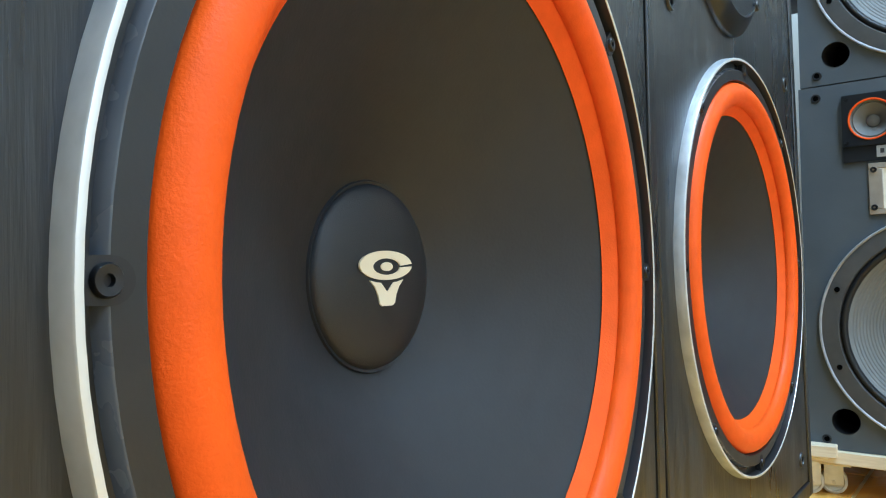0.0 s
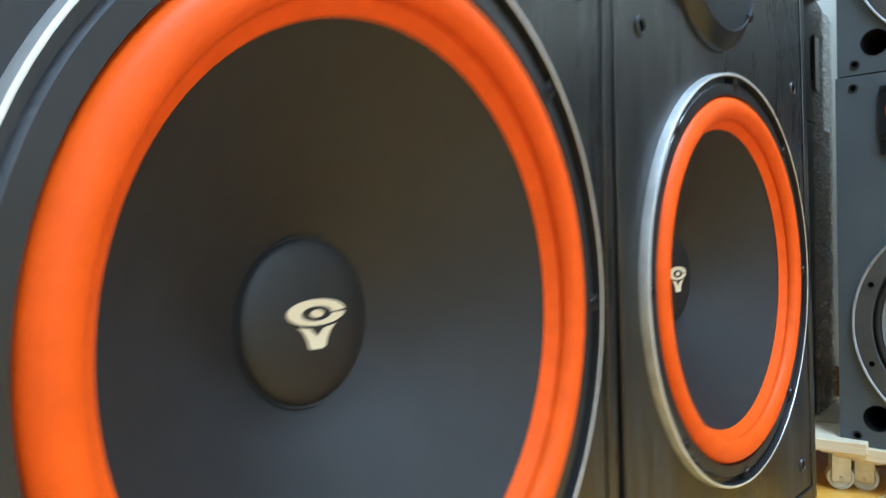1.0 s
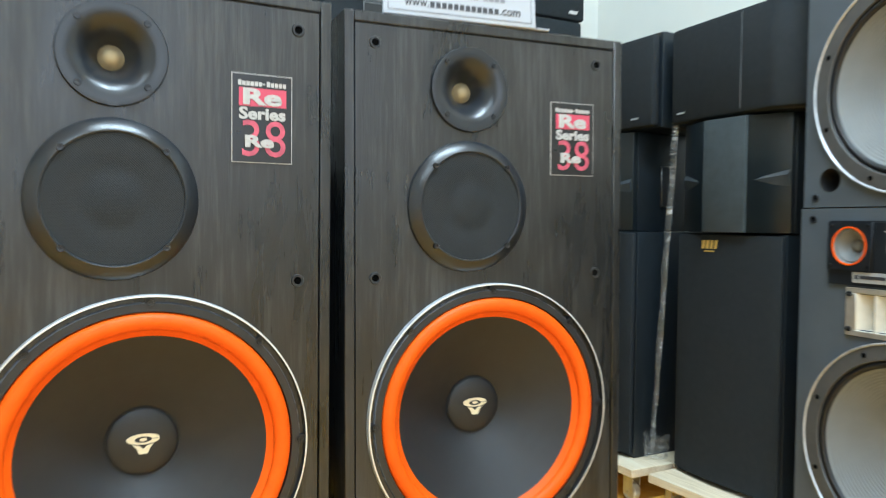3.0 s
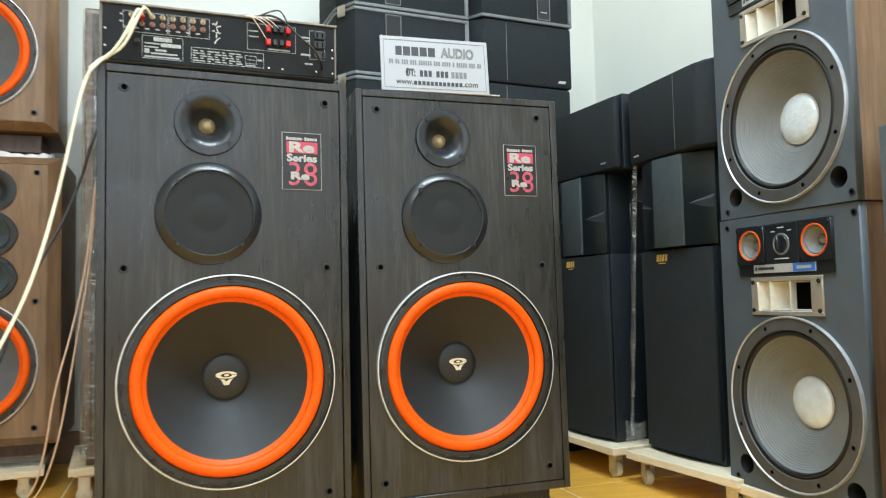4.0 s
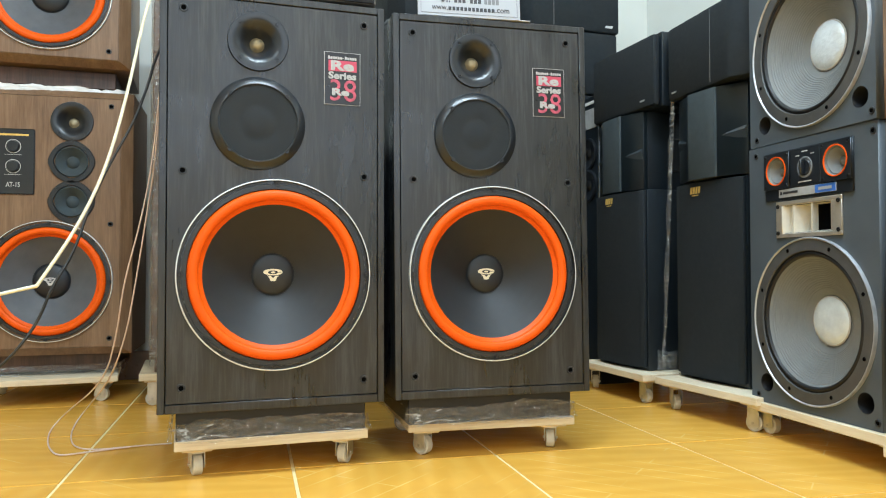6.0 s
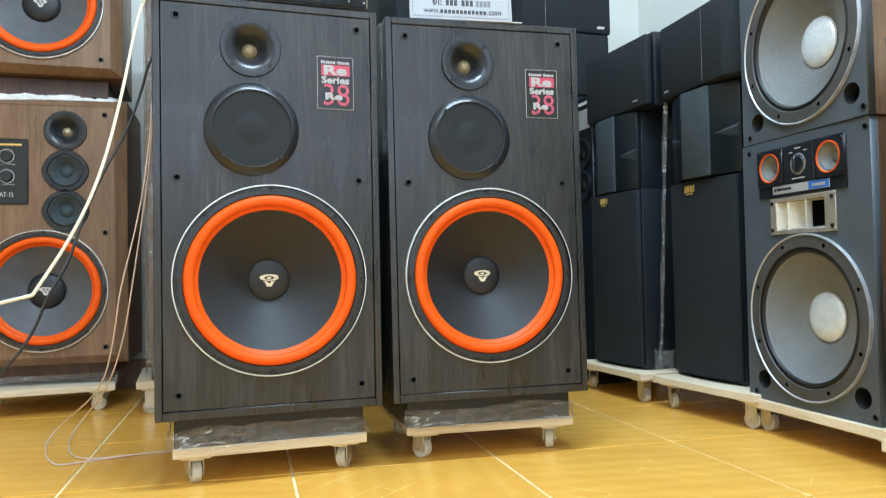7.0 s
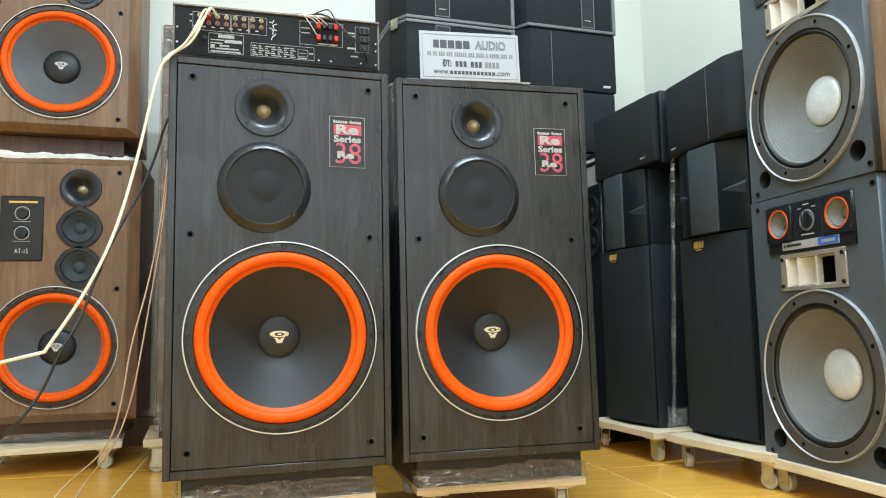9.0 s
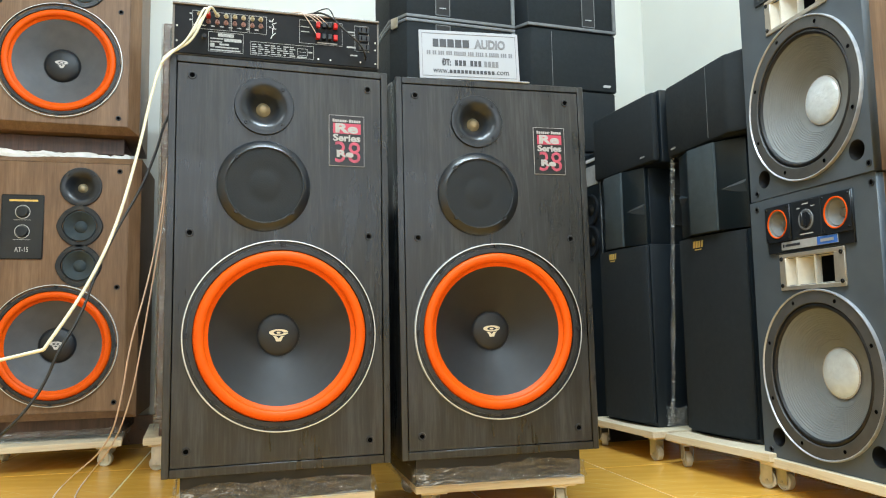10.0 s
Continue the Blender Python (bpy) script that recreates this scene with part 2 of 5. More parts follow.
def clear_film(name, haze):
    """Thin crumpled wrapping film: mostly see-through, with sharp glints painted as white noise streaks."""
    m, nt, b = nodes_of(name)
    out = nt.nodes["Material Output"]
    tr = nt.nodes.new("ShaderNodeBsdfTransparent")
    tr.inputs["Color"].default_value = (0.93, 0.93, 0.92, 1)
    gl = nt.nodes.new("ShaderNodeBsdfGlossy")
    gl.inputs["Roughness"].default_value = 0.12
    df = nt.nodes.new("ShaderNodeBsdfDiffuse")
    df.inputs["Color"].default_value = (0.75, 0.75, 0.74, 1)
    v = coords(nt, (0.28, 0.28, 1.6))
    n1 = noise_tex(nt, v, 42, 6, 0.68, 2.2)
    mix = nt.nodes.new("ShaderNodeMixShader")
    mix2 = nt.nodes.new("ShaderNodeMixShader")
    bp = nt.nodes.new("ShaderNodeBump")
    bp.inputs["Strength"].default_value, bp.inputs["Distance"].default_value = 1.0, 0.01
    nt.links.new(n1, bp.inputs["Height"])
    nt.links.new(bp.outputs["Normal"], gl.inputs["Normal"])
    # noise ridges turn diffuse white to paint the glints of the creases
    nt.links.new(ramp(nt, n1, [(0.44, (haze, haze, haze)), (0.56, (haze + 0.08,) * 3), (0.66, (0.66, 0.66, 0.66))]), mix.inputs["Fac"])
    nt.links.new(tr.outputs[0], mix.inputs[1])
    nt.links.new(df.outputs[0], mix.inputs[2])
    mix2.inputs["Fac"].default_value = 0.12
    nt.links.new(mix.outputs[0], mix2.inputs[1])
    nt.links.new(gl.outputs[0], mix2.inputs[2])
    nt.links.new(mix2.outputs[0], out.inputs["Surface"])
    return m


M_FILM = clear_film("clear_wrapping_film", 0.02)
# same film with extra diffuse haze standing in for grey glare
M_GLARE_FILM = clear_film("glare_painted_film", 0.30)


# ---- mesh helpers ----
def thing(name, m, label, category, group="", kind=""):
    o = new(name)
    o.empty_display_size = 0.05
    o.matrix_basis = m
    return tagged(o, label, category, group, kind)


def mesh_of(name, bm, material, smooth=40):
    bmesh.ops.recalc_face_normals(bm, faces=bm.faces)
    me = bpy.data.meshes.new(name)
    bm.to_mesh(me)
    bm.free()
    me.materials.append(material)
    if smooth:
        me.polygons.foreach_set("use_smooth", [True] * len(me.polygons))
        me.set_sharp_from_angle(angle=radians(smooth))
    return me


def part(name, bm, material, parent, label="", m=None, smooth=40):
    me = bm if isinstance(bm, bpy.types.Mesh) else mesh_of(name, bm, material, smooth)
    o = new(name, me)
    o.parent = parent
    if m is not None:
        o.matrix_basis = m
    return tagged(o, label)


def solo(name, bm, material, label, category, group="", kind="", m=None, smooth=40):
    o = new(name, mesh_of(name, bm, material, smooth))
    if m is not None:
        o.matrix_basis = m
    return tagged(o, label, category, group, kind)


def box(x0, x1, y0, y1, z0, z1, bevel=0.0, bm=None, segs=1):
    own = bmesh.new()
    bmesh.ops.create_cube(own, size=1.0)
    for v in own.verts:
        v.co = Vector(((x0 + x1) / 2 + v.co.x * (x1 - x0), (y0 + y1) / 2 + v.co.y * (y1 - y0), (z0 + z1) / 2 + v.co.z * (z1 - z0)))
    if bevel:
        bmesh.ops.bevel(own, geom=list(own.edges), offset=bevel, segments=segs, affect="EDGES", profile=0.5)
    if bm is None:
        return own
    return join(bm, own)


def join(bm, other):
    me = bpy.data.meshes.new("tmp")
    other.to_mesh(me)
    other.free()
    bm.from_mesh(me)
    bpy.data.meshes.remove(me)
    return bm


def lathe(profile, cx=0.0, cz=0.0, segs=72, bm=None, sx=1.0, y0=0.0, lobes=0, depth=0.0):
    """Revolves (radius, y) points round the y axis through (cx, cz). lobes: shallow scallops of the rim."""
    bm = bm or bmesh.new()
    rings = []
    for r, y in profile:
        if r < 1e-6:
            rings.append([bm.verts.new((cx, y + y0, cz))])
            continue
        ring = []
        for k in range(segs):
            a = 2 * math.pi * k / segs
            rr = r * (1 + depth * abs(math.cos(lobes * a / 2)) ** 6) if lobes else r
            ring.append(bm.verts.new((cx + sx * rr * math.cos(a), y + y0, cz + rr * math.sin(a))))
        rings.append(ring)
    for a, b in zip(rings, rings[1:]):
        for k in range(segs):
            j = (k + 1) % segs
            if len(a) == 1 and len(b) > 1:
                bm.faces.new((a[0], b[k], b[j]))
            elif len(b) == 1 and len(a) > 1:
                bm.faces.new((a[k], a[j], b[0]))
            elif len(a) > 1:
                bm.faces.new((a[k], a[j], b[j], b[k]))
    return bm


def prism(outline, z0, z1, bevel=0.0):
    """A block with an (x, y) outline between two heights."""
    bm = bmesh.new()
    lo = [bm.verts.new((x, y, z0)) for x, y in outline]
    hi = [bm.verts.new((x, y, z1)) for x, y in outline]
    bm.faces.new(lo[::-1])
    bm.faces.new(hi)
    n = len(outline)
    for k in range(n):
        bm.faces.new((lo[k], lo[(k + 1) % n], hi[(k + 1) % n], hi[k]))
    if bevel:
        bmesh.ops.bevel(bm, geom=list(bm.edges), offset=bevel, segments=2, affect="EDGES", profile=0.5)
    return bm


def plate(outline, y0, y1):
    """A flat plate with an (x, z) outline between two depths."""
    bm = bmesh.new()
    a = [bm.verts.new((x, y0, z)) for x, z in outline]
    b = [bm.verts.new((x, y1, z)) for x, z in outline]
    bm.faces.new(a)
    bm.faces.new(b[::-1])
    n = len(outline)
    for k in range(n):
        bm.faces.new((a[k], b[k], b[(k + 1) % n], a[(k + 1) % n]))
    return bm


def pierced_panel(w0, w1, h0, h1, y0, y1, openings, segs=48, slots=()):
    """A panel from y0 (front) to y1 with round openings (x, z, r) cut through it."""
    cu = bpy.data.curves.new("panel", "CURVE")
    cu.dimensions, cu.fill_mode = "2D", "BOTH"

    def loop(points):
        s = cu.splines.new("POLY")
        s.points.add(len(points) - 1)
        for p, (x, z) in zip(s.points, points):
            p.co = (x, z, 0, 1)
        s.use_cyclic_u = True

    loop([(w0, h0), (w1, h0), (w1, h1), (w0, h1)])
    for x, z, r in openings:
        loop([(x + r * math.cos(2 * math.pi * k / segs), z + r * math.sin(2 * math.pi * k / segs)) for k in range(segs)])
    for p, q, r, s in slots:
        loop([(p, r), (q, r), (q, s), (p, s)])
    cu.extrude = (y1 - y0) / 2
    o = bpy.data.objects.new("panel", cu)
    scene.collection.objects.link(o)
    bpy.context.view_layer.update()
    me = bpy.data.meshes.new_from_object(o.evaluated_get(bpy.context.evaluated_depsgraph_get()))
    bm = bmesh.new()
    bm.from_mesh(me)
    bpy.data.objects.remove(o)
    bpy.data.curves.remove(cu)
    bpy.data.meshes.remove(me)
    bmesh.ops.remove_doubles(bm, verts=bm.verts, dist=1e-5)
    for v in bm.verts:
        x, z, d = v.co
        v.co = (x, (y0 + y1) / 2 - d, z)
    return bm


def lettering(text, size, material, parent, x, y, z, width=None, depth=0.0006, shear=0.0, bold=0.0, name="lettering", label=""):
    """Raised letters on a front that faces -y, centred on (x, z)."""
    cu = bpy.data.curves.new("text", "FONT")
    cu.body, cu.size, cu.align_x, cu.align_y, cu.extrude, cu.shear = text, size, "CENTER", "CENTER", depth, shear
    cu.resolution_u = 3
    cu.offset = bold
    o = bpy.data.objects.new("text", cu)
    scene.collection.objects.link(o)
    bpy.context.view_layer.update()
    me = bpy.data.meshes.new_from_object(o.evaluated_get(bpy.context.evaluated_depsgraph_get()))
    bpy.data.objects.remove(o)
    xs = [v.co.x for v in me.vertices]
    k = width / (max(xs) - min(xs)) if width else 1.0
    mid = (max(xs) + min(xs)) / 2
    for v in me.vertices:
        a, b, c = v.co
        v.co = (x + (a - mid) * k, y - c, z + b)
    me.materials.clear()
    me.materials.append(material)
    ob = new(name, me)
    ob.parent = parent
    return tagged(ob, label)


def bars(rows, y, material, parent, name="printed_bar", t=0.0006):
    """Plain bars (x0, x1, z0, z1) of print on a front facing -y."""
    for x0, x1, z0, z1 in rows:
        part(name, box(x0, x1, y - t, y, z0, z1), material, parent, smooth=0)


def tube(name, points, radius, material, label, category, parent=None, group=""):
    cu = bpy.data.curves.new(name, "CURVE")
    cu.dimensions, cu.bevel_depth, cu.bevel_resolution, cu.resolution_u = "3D", radius, 3, 8
    s = cu.splines.new("NURBS")
    s.points.add(len(points) - 1)
    for p, q in zip(s.points, points):
        p.co = (*q, 1)
    s.use_endpoint_u, s.order_u = True, 3
    o = bpy.data.objects.new(name, cu)
    scene.collection.objects.link(o)
    bpy.context.view_layer.update()
    me = bpy.data.meshes.new_from_object(o.evaluated_get(bpy.context.evaluated_depsgraph_get()))
    bpy.data.objects.remove(o)
    me.materials.clear()
    me.materials.append(material)
    me.polygons.foreach_set("use_smooth", [True] * len(me.polygons))
    ob = new(name, me)
    if parent is not None:
        ob.parent = parent
        return tagged(ob, label)
    return tagged(ob, label, category, group)


def crumpled(u0, u1, path, seed, rows=14, cols=90, amp=0.006, flare=0.0):
    """A creased strip of film along a path of (x, y) between heights that wander about u0 and u1."""
    bm = bmesh.new()
    pts = [Vector(p) for p in path]
    lens = [0.0]
    for a, b in zip(pts, pts[1:]):
        lens.append(lens[-1] + (b - a).length)

    def at(s):
        d = s * lens[-1]
        for k in range(len(pts) - 1):
            if d <= lens[k + 1] + 1e-9:
                f = (d - lens[k]) / (lens[k + 1] - lens[k])
                tan = (pts[k + 1] - pts[k]).normalized()
                return pts[k].lerp(pts[k + 1], f), Vector((tan.y, -tan.x))
        return pts[-1], Vector((0, -1))

    grid = []
    for i in range(cols + 1):
        p, nrm = at(i / cols)
        s = i / cols * lens[-1]
        lo = u0 + 0.006 * noise.noise((s * 14, seed, 0.3))
        hi = u1 + 0.012 * noise.noise((s * 11, seed, 5.1)) + 0.006 * noise.noise((s * 60, seed, 2.0))
        col = []
        for j in range(rows + 1):
            f = j / rows
            d = amp * (noise.noise((s * 45, f * 3 + s * 22, seed)) + 0.6 * noise.noise((s * 120, f * 8, seed + 3)))
            q = p + nrm * (abs(d) + 0.002 + flare * (1 - f) ** 2)
            col.append(bm.verts.new((q.x, q.y, lo + (hi - lo) * f)))
        grid.append(col)
    for a, b in zip(grid, grid[1:]):
        for j in range(rows):
            bm.faces.new((a[j], b[j], b[j + 1], a[j + 1]))
    return bm


# ---- shared small parts ----
SCREW = mesh_of("screw", lathe([(0.0, -0.0008), (0.0016, -0.0008), (0.0018, -0.0028), (0.0042, -0.0030), (0.0048, -0.0022), (0.0048, 0.004)], segs=18), M_STEEL)
SOCKET = mesh_of("grille_socket", lathe([(0.0050, -0.0006), (0.0056, -0.0022), (0.0078, -0.0022), (0.0086, -0.0010), (0.0088, 0.002)], segs=24), M_SOCKET)
# flat black disc: the shade of a socket hole, painted since none is cut
SOCKET_PIT_SHADE = mesh_of("pit_shade", lathe([(0.0, 0.0), (0.0050, 0.0)], segs=18), M_HOLE_SHADE)


ZSCREW = mesh_of("screw", lathe([(0.0, -0.0020), (0.0030, -0.0026), (0.0044, -0.0018), (0.0048, 0.001)], segs=14), M_ZINC)


def screws(parent, spots, y, k=1.0, mesh=None):
    for x, z in spots:
        part("screw", mesh or SCREW, None, parent, m=pose(x, y, z) @ Matrix.Diagonal((k, k, k, 1)))


def sockets(parent, spots, y=0.0, k=1.0):
    for x, z in spots:
        part("grille_socket", SOCKET, None, parent, m=pose(x, y, z) @ Matrix.Diagonal((k, k, k, 1)))
        part("socket_pit_shade", SOCKET_PIT_SHADE, None, parent, m=pose(x, y - 0.0010, z) @ Matrix.Diagonal((k, 1, k, 1)))


def circle(r, n, turn=0.0, cx=0.0, cz=0.0):
    return [(cx + r * math.cos(radians(turn) + 2 * math.pi * k / n), cz + r * math.sin(radians(turn) + 2 * math.pi * k / n)) for k in range(n)]


def emblem(parent, cx, y, cz, w, material):
    """A slit ring over a notched wedge, as one flat shape each."""
    h = w * 0.50
    bm = bmesh.new()
    n = 40
    outer, inner = [], []
    for k in range(n + 1):
        a = radians(5) + radians(350) * k / n
        outer.append((0.5 * w * math.cos(a), 0.30 * h + 0.34 * h * math.sin(a)))
        inner.append((0.26 * w * math.cos(a), 0.27 * h + 0.19 * h * math.sin(a)))
    vo = [bm.verts.new((cx + p, y, cz + q)) for p, q in outer]
    vi = [bm.verts.new((cx + p, y, cz + q)) for p, q in inner]
    for k in range(n):
        bm.faces.new((vo[k], vo[k + 1], vi[k + 1], vi[k]))
    ext = bmesh.ops.extrude_face_region(bm, geom=bm.faces[:])
    for e in ext["geom"]:
        if isinstance(e, bmesh.types.BMVert):
            e.co.y -= 0.001
    join(bm, plate([(cx + p * w, cz + q * h) for p, q in ((-0.32, -0.04), (-0.21, -0.085), (-0.12, -0.10), (0, -0.32), (0.12, -0.10), (0.21, -0.085), (0.32, -0.04), (0.23, -0.20), (0.17, -0.40), (0.145, -0.58), (0.10, -0.64), (-0.10, -0.64), (-0.145, -0.58), (-0.17, -0.40), (-0.23, -0.20))], y - 0.001, y))
    join(bm, lathe([(0.0, y - 0.001), (0.052 * w, y - 0.001), (0.052 * w, y)], cx, cz + 0.27 * h, 20, sx=2.2))
    return part("emblem", bm, material, parent, "pale printed emblem", smooth=0)


def big_woofer(parent, cx, cz, k, cone_mat, emblem_mat, cap_r=0.0454, cap_y=0.0680, rise=0.0080, bolt_turn=-0.8):
    """A 15-inch bass driver with a proud bright trim ring and an orange roll surround."""
    def L(p):
        return lathe([(r * k, y) for r, y in p], cx, cz, 112)
    frame = part("woofer", L([(0.1950, -0.0078), (0.1948, -0.0070), (0.1945, 0.0010), (0.1890, 0.0010), (0.1886, -0.0008), (0.1873, -0.0044), (0.1869, -0.0048), (0.1776, -0.0048), (0.1768, -0.0030), (0.1758, 0.006)]), M_FRAME, parent, "black cast bass driver frame")
    part("trim_ring", L([(0.1984, 0.001), (0.1976, -0.0075), (0.1972, -0.0081)]), M_ALU, frame, "brushed aluminium ring side")
    part("ring_lip", L([(0.1972, -0.0081), (0.1964, -0.0084), (0.1952, -0.0083), (0.1950, -0.0078)]), M_LIP, frame, "bright worn ring edge")
    # bevel band whose pale colour carries the reflection
    part("frame_edge", L([(0.1893, 0.0004), (0.1889, -0.0010), (0.1875, -0.0045), (0.1870, -0.0049)]), M_EDGE_SHEEN, frame, "bevelled frame edge with a painted bluish sheen")
    roll = [(0.1766, 0.0002)]
    for j in range(0, 13):
        a = math.pi * j / 12
        roll.append((0.1650 + 0.0110 * math.cos(a), 0.0 - 0.0096 * math.sin(a)))
    roll += [(0.1545, 0.0010), (0.1520, 0.0030), (0.1462, 0.0082)]
    part("surround", L(roll), M_ORANGE, frame, "orange foam roll surround")
    cone = [(0.1480, 0.0078)]
    for j in range(1, 17):
        f = j / 16
        cone.append((0.1472 - (0.1472 - cap_r + 0.001) * f, 0.0082 + (cap_y - 0.0065) * (f ** 0.94)))
    cone.append((cap_r - 0.003, cap_y + 0.008))
    part("cone", L(cone), cone_mat, frame, "dark coated paper cone")
    cap = [(cap_r + 0.0015, cap_y + 0.0015), (cap_r + 0.0005, cap_y - 0.0006), (cap_r - 0.001, cap_y)]
    for j in range(1, 11):
        a = math.pi / 2 * j / 10
        cap.append(((cap_r - 0.001) * math.cos(a), cap_y - rise * math.sin(a)))
    part("dust_cap", L(cap), M_CAP, frame, "black felt dust cap")
    emblem(frame, cx, cap_y - rise + 0.0006, cz - 0.001, 0.041 * k, emblem_mat)
    # proud dark plates paint the shadow of the screw recesses; nothing is cut
    slot_edge = [(0.0072, 0.0052), (0.0072, -0.0052)] + [(-0.0012 + 0.0056 * math.cos(radians(q)), 0.0056 * math.sin(radians(q))) for q in range(270, 89, -20)]
    slot = mesh_of("screw_recess", plate(slot_edge, -0.0051, -0.0005), M_RUBBER)
    for j, (x, z) in enumerate(circle(0.1882 * k, 8, bolt_turn, cx, cz)):
        part("screw_recess", slot, None, frame, m=pose(x, 0, z) @ pose(0, 0, 0, 0, -45 * j - bolt_turn) @ Matrix.Diagonal((1.12 * k, 1, 1.02 * k, 1)))
        part("screw", SCREW, None, frame, m=pose(x, -0.0038, z) @ Matrix.Diagonal((0.85, 1, 0.85, 1)))
    return frame


def horn_tweeter(parent, cx, cz, r):
    p = [(r, 0.002), (r, -0.0045), (r * 0.985, -0.006), (r * 0.88, -0.0066), (r * 0.84, -0.0062)]
    for j in range(1, 17):
        f = j / 16
        p.append((r * (0.84 - 0.595 * f ** 0.85), -0.0062 + 0.0347 * f ** 1.7))
    t = part("tweeter", lathe(p, cx, cz, 64), M_PLASTIC, parent, "black moulded horn tweeter")
    part("tweeter_dome", lathe([(r * 0.250, 0.0285), (r * 0.215, 0.0265), (r * 0.17, 0.0225), (r * 0.10, 0.0185), (0.0, 0.0175)], cx, cz, 32), M_BRASS, t, "brass mesh tweeter dome")
    screws(t, circle(r * 0.86, 4, 45, cx, cz), -0.0055, 0.85)
    part("tab", box(cx - 0.006, cx + 0.006, -0.0075, -0.004, cz - r * 0.99, cz - r * 0.90), M_PLASTIC, t)
    return t


# ---- the tall black speakers ----
def black_speaker(m, label, mid_x, right_x, horn_x, bolt_turn):
    s = thing("floor_speaker", m, label, "speaker", "pair of tall black speakers")
    W, H, D = 0.230, 0.855, 0.40
    for n, x0, x1, z0, z1 in (("side_panel", -W, -0.2155, 0, H), ("side_panel", 0.2155, W, 0, H), ("top_panel", -0.2155, 0.2155, H - 0.0145, H), ("bottom_panel", -0.2155, 0.2155, 0, 0.0175)):
        part(n, box(x0, x1, -0.0020, D, z0, z1, 0.0012), M_ASH, s)
    part("back_panel", box(-0.2155, 0.2155, D - 0.02, D, 0.0175, H - 0.0145), M_ASH, s)
    holes = [(0.0, 0.275, 0.178), (mid_x, 0.587, 0.080), (horn_x, 0.758, 0.050)]
    part("baffle", pierced_panel(-0.2135, 0.2135, 0.0195, H - 0.0165, -0.0002, 0.018, holes, 64), M_ASH, s, "black ash veneered front panel", smooth=0)
    # black sheet added inside so the openings read as shaded
    part("inner_shade_sheet", box(-0.2150, 0.2150, 0.10, 0.11, 0.018, H - 0.015), M_HOLE_SHADE, s)
    part("base", box(-0.195, 0.195, 0.03, 0.37, -0.062, -0.001, 0.002), M_RUBBER, s, "recessed dark base")
    big_woofer(s, 0.0, 0.275, 1.0, M_CONE, M_CREAM, bolt_turn=bolt_turn)
    # midrange behind a mesh
    mx, mz = mid_x, 0.5870
    mid = part("midrange", lathe([(0.0960, 0.002), (0.0960, -0.0035), (0.0950, -0.0052), (0.0818, -0.0140), (0.0800, -0.0147), (0.0786, -0.0142), (0.0780, -0.0118)], mx, mz, 80), M_PLASTIC, s, "black bevelled midrange rim")
    part("mesh_grille", lathe([(0.0783, -0.0122), (0.060, -0.0118), (0.046, -0.0116), (0.041, -0.0108), (0.030, -0.0110), (0.025, -0.0120), (0.013, -0.0128), (0.0, -0.0131)], mx, mz, 64), M_MESH, mid, "fine black wire mesh")
    screws(mid, circle(0.0810, 4, 45, mx, mz), -0.0138, 0.95)
    horn_tweeter(s, horn_x, 0.758, 0.0620)
    sockets(s, [(x, z) for x in (-0.185, right_x) for z in (0.050, 0.4848, 0.8135)], -0.0002)
    # badge
    bx, bz = 0.1375, 0.6940
    b = part("badge", box(bx - 0.039, bx + 0.039, -0.0020, -0.0003, bz - 0.0565, bz + 0.0565), M_BADGEPRINT, s, "pale-edged black and pink badge", smooth=0)
    part("badge_face", box(bx - 0.0380, bx + 0.0380, -0.0024, -0.0019, bz - 0.0555, bz + 0.0555), M_BADGE, b, smooth=0)
    y = -0.0025
    bars([(bx - 0.031 + 0.0052 * k, bx - 0.0268 + 0.0052 * k, bz + 0.0412, bz + (0.0478 if k in (0, 7) else 0.0465)) for k in range(12) if k != 6] + [(bx - 0.0005, bx + 0.0035, bz + 0.0435, bz + 0.0446)], y, M_BADGEPRINT, b)
    part("pink_panel", box(bx - 0.030, bx + 0.031, y - 0.0004, y, bz + 0.0155, bz + 0.0385), M_PINK, b, smooth=0)
    lettering("Re", 0.0275, M_BADGEPRINT, b, bx + 0.0, y - 0.0006, bz + 0.0265, 0.050, bold=0.0011)
    lettering("Series", 0.0205, M_BADGEPRINT, b, bx + 0.0, y - 0.0004, bz + 0.0055, 0.060, bold=0.0007)
    lettering("38", 0.0660, M_ROSE, b, bx + 0.002, y - 0.0004, bz - 0.028, 0.056)
    lettering("Re", 0.0200, M_BADGEPRINT, b, bx - 0.004, y - 0.0016, bz - 0.030, 0.037, bold=0.0009)
    return s


A_POSE = pose(0.0, 0.0, 0.143)
B_POSE = pose(0.4855, -0.0135, 0.1439, -0.6, -0.29, -4.43)
speaker_a = black_speaker(A_POSE, "tall black ash speaker with orange-ringed woofer on a dolly", -0.0378, 0.185, -0.0385, -0.4)
speaker_b = black_speaker(B_POSE, "tall black ash speaker with orange-ringed woofer on a dolly", -0.0410, 0.182, -0.0400, 0.3)


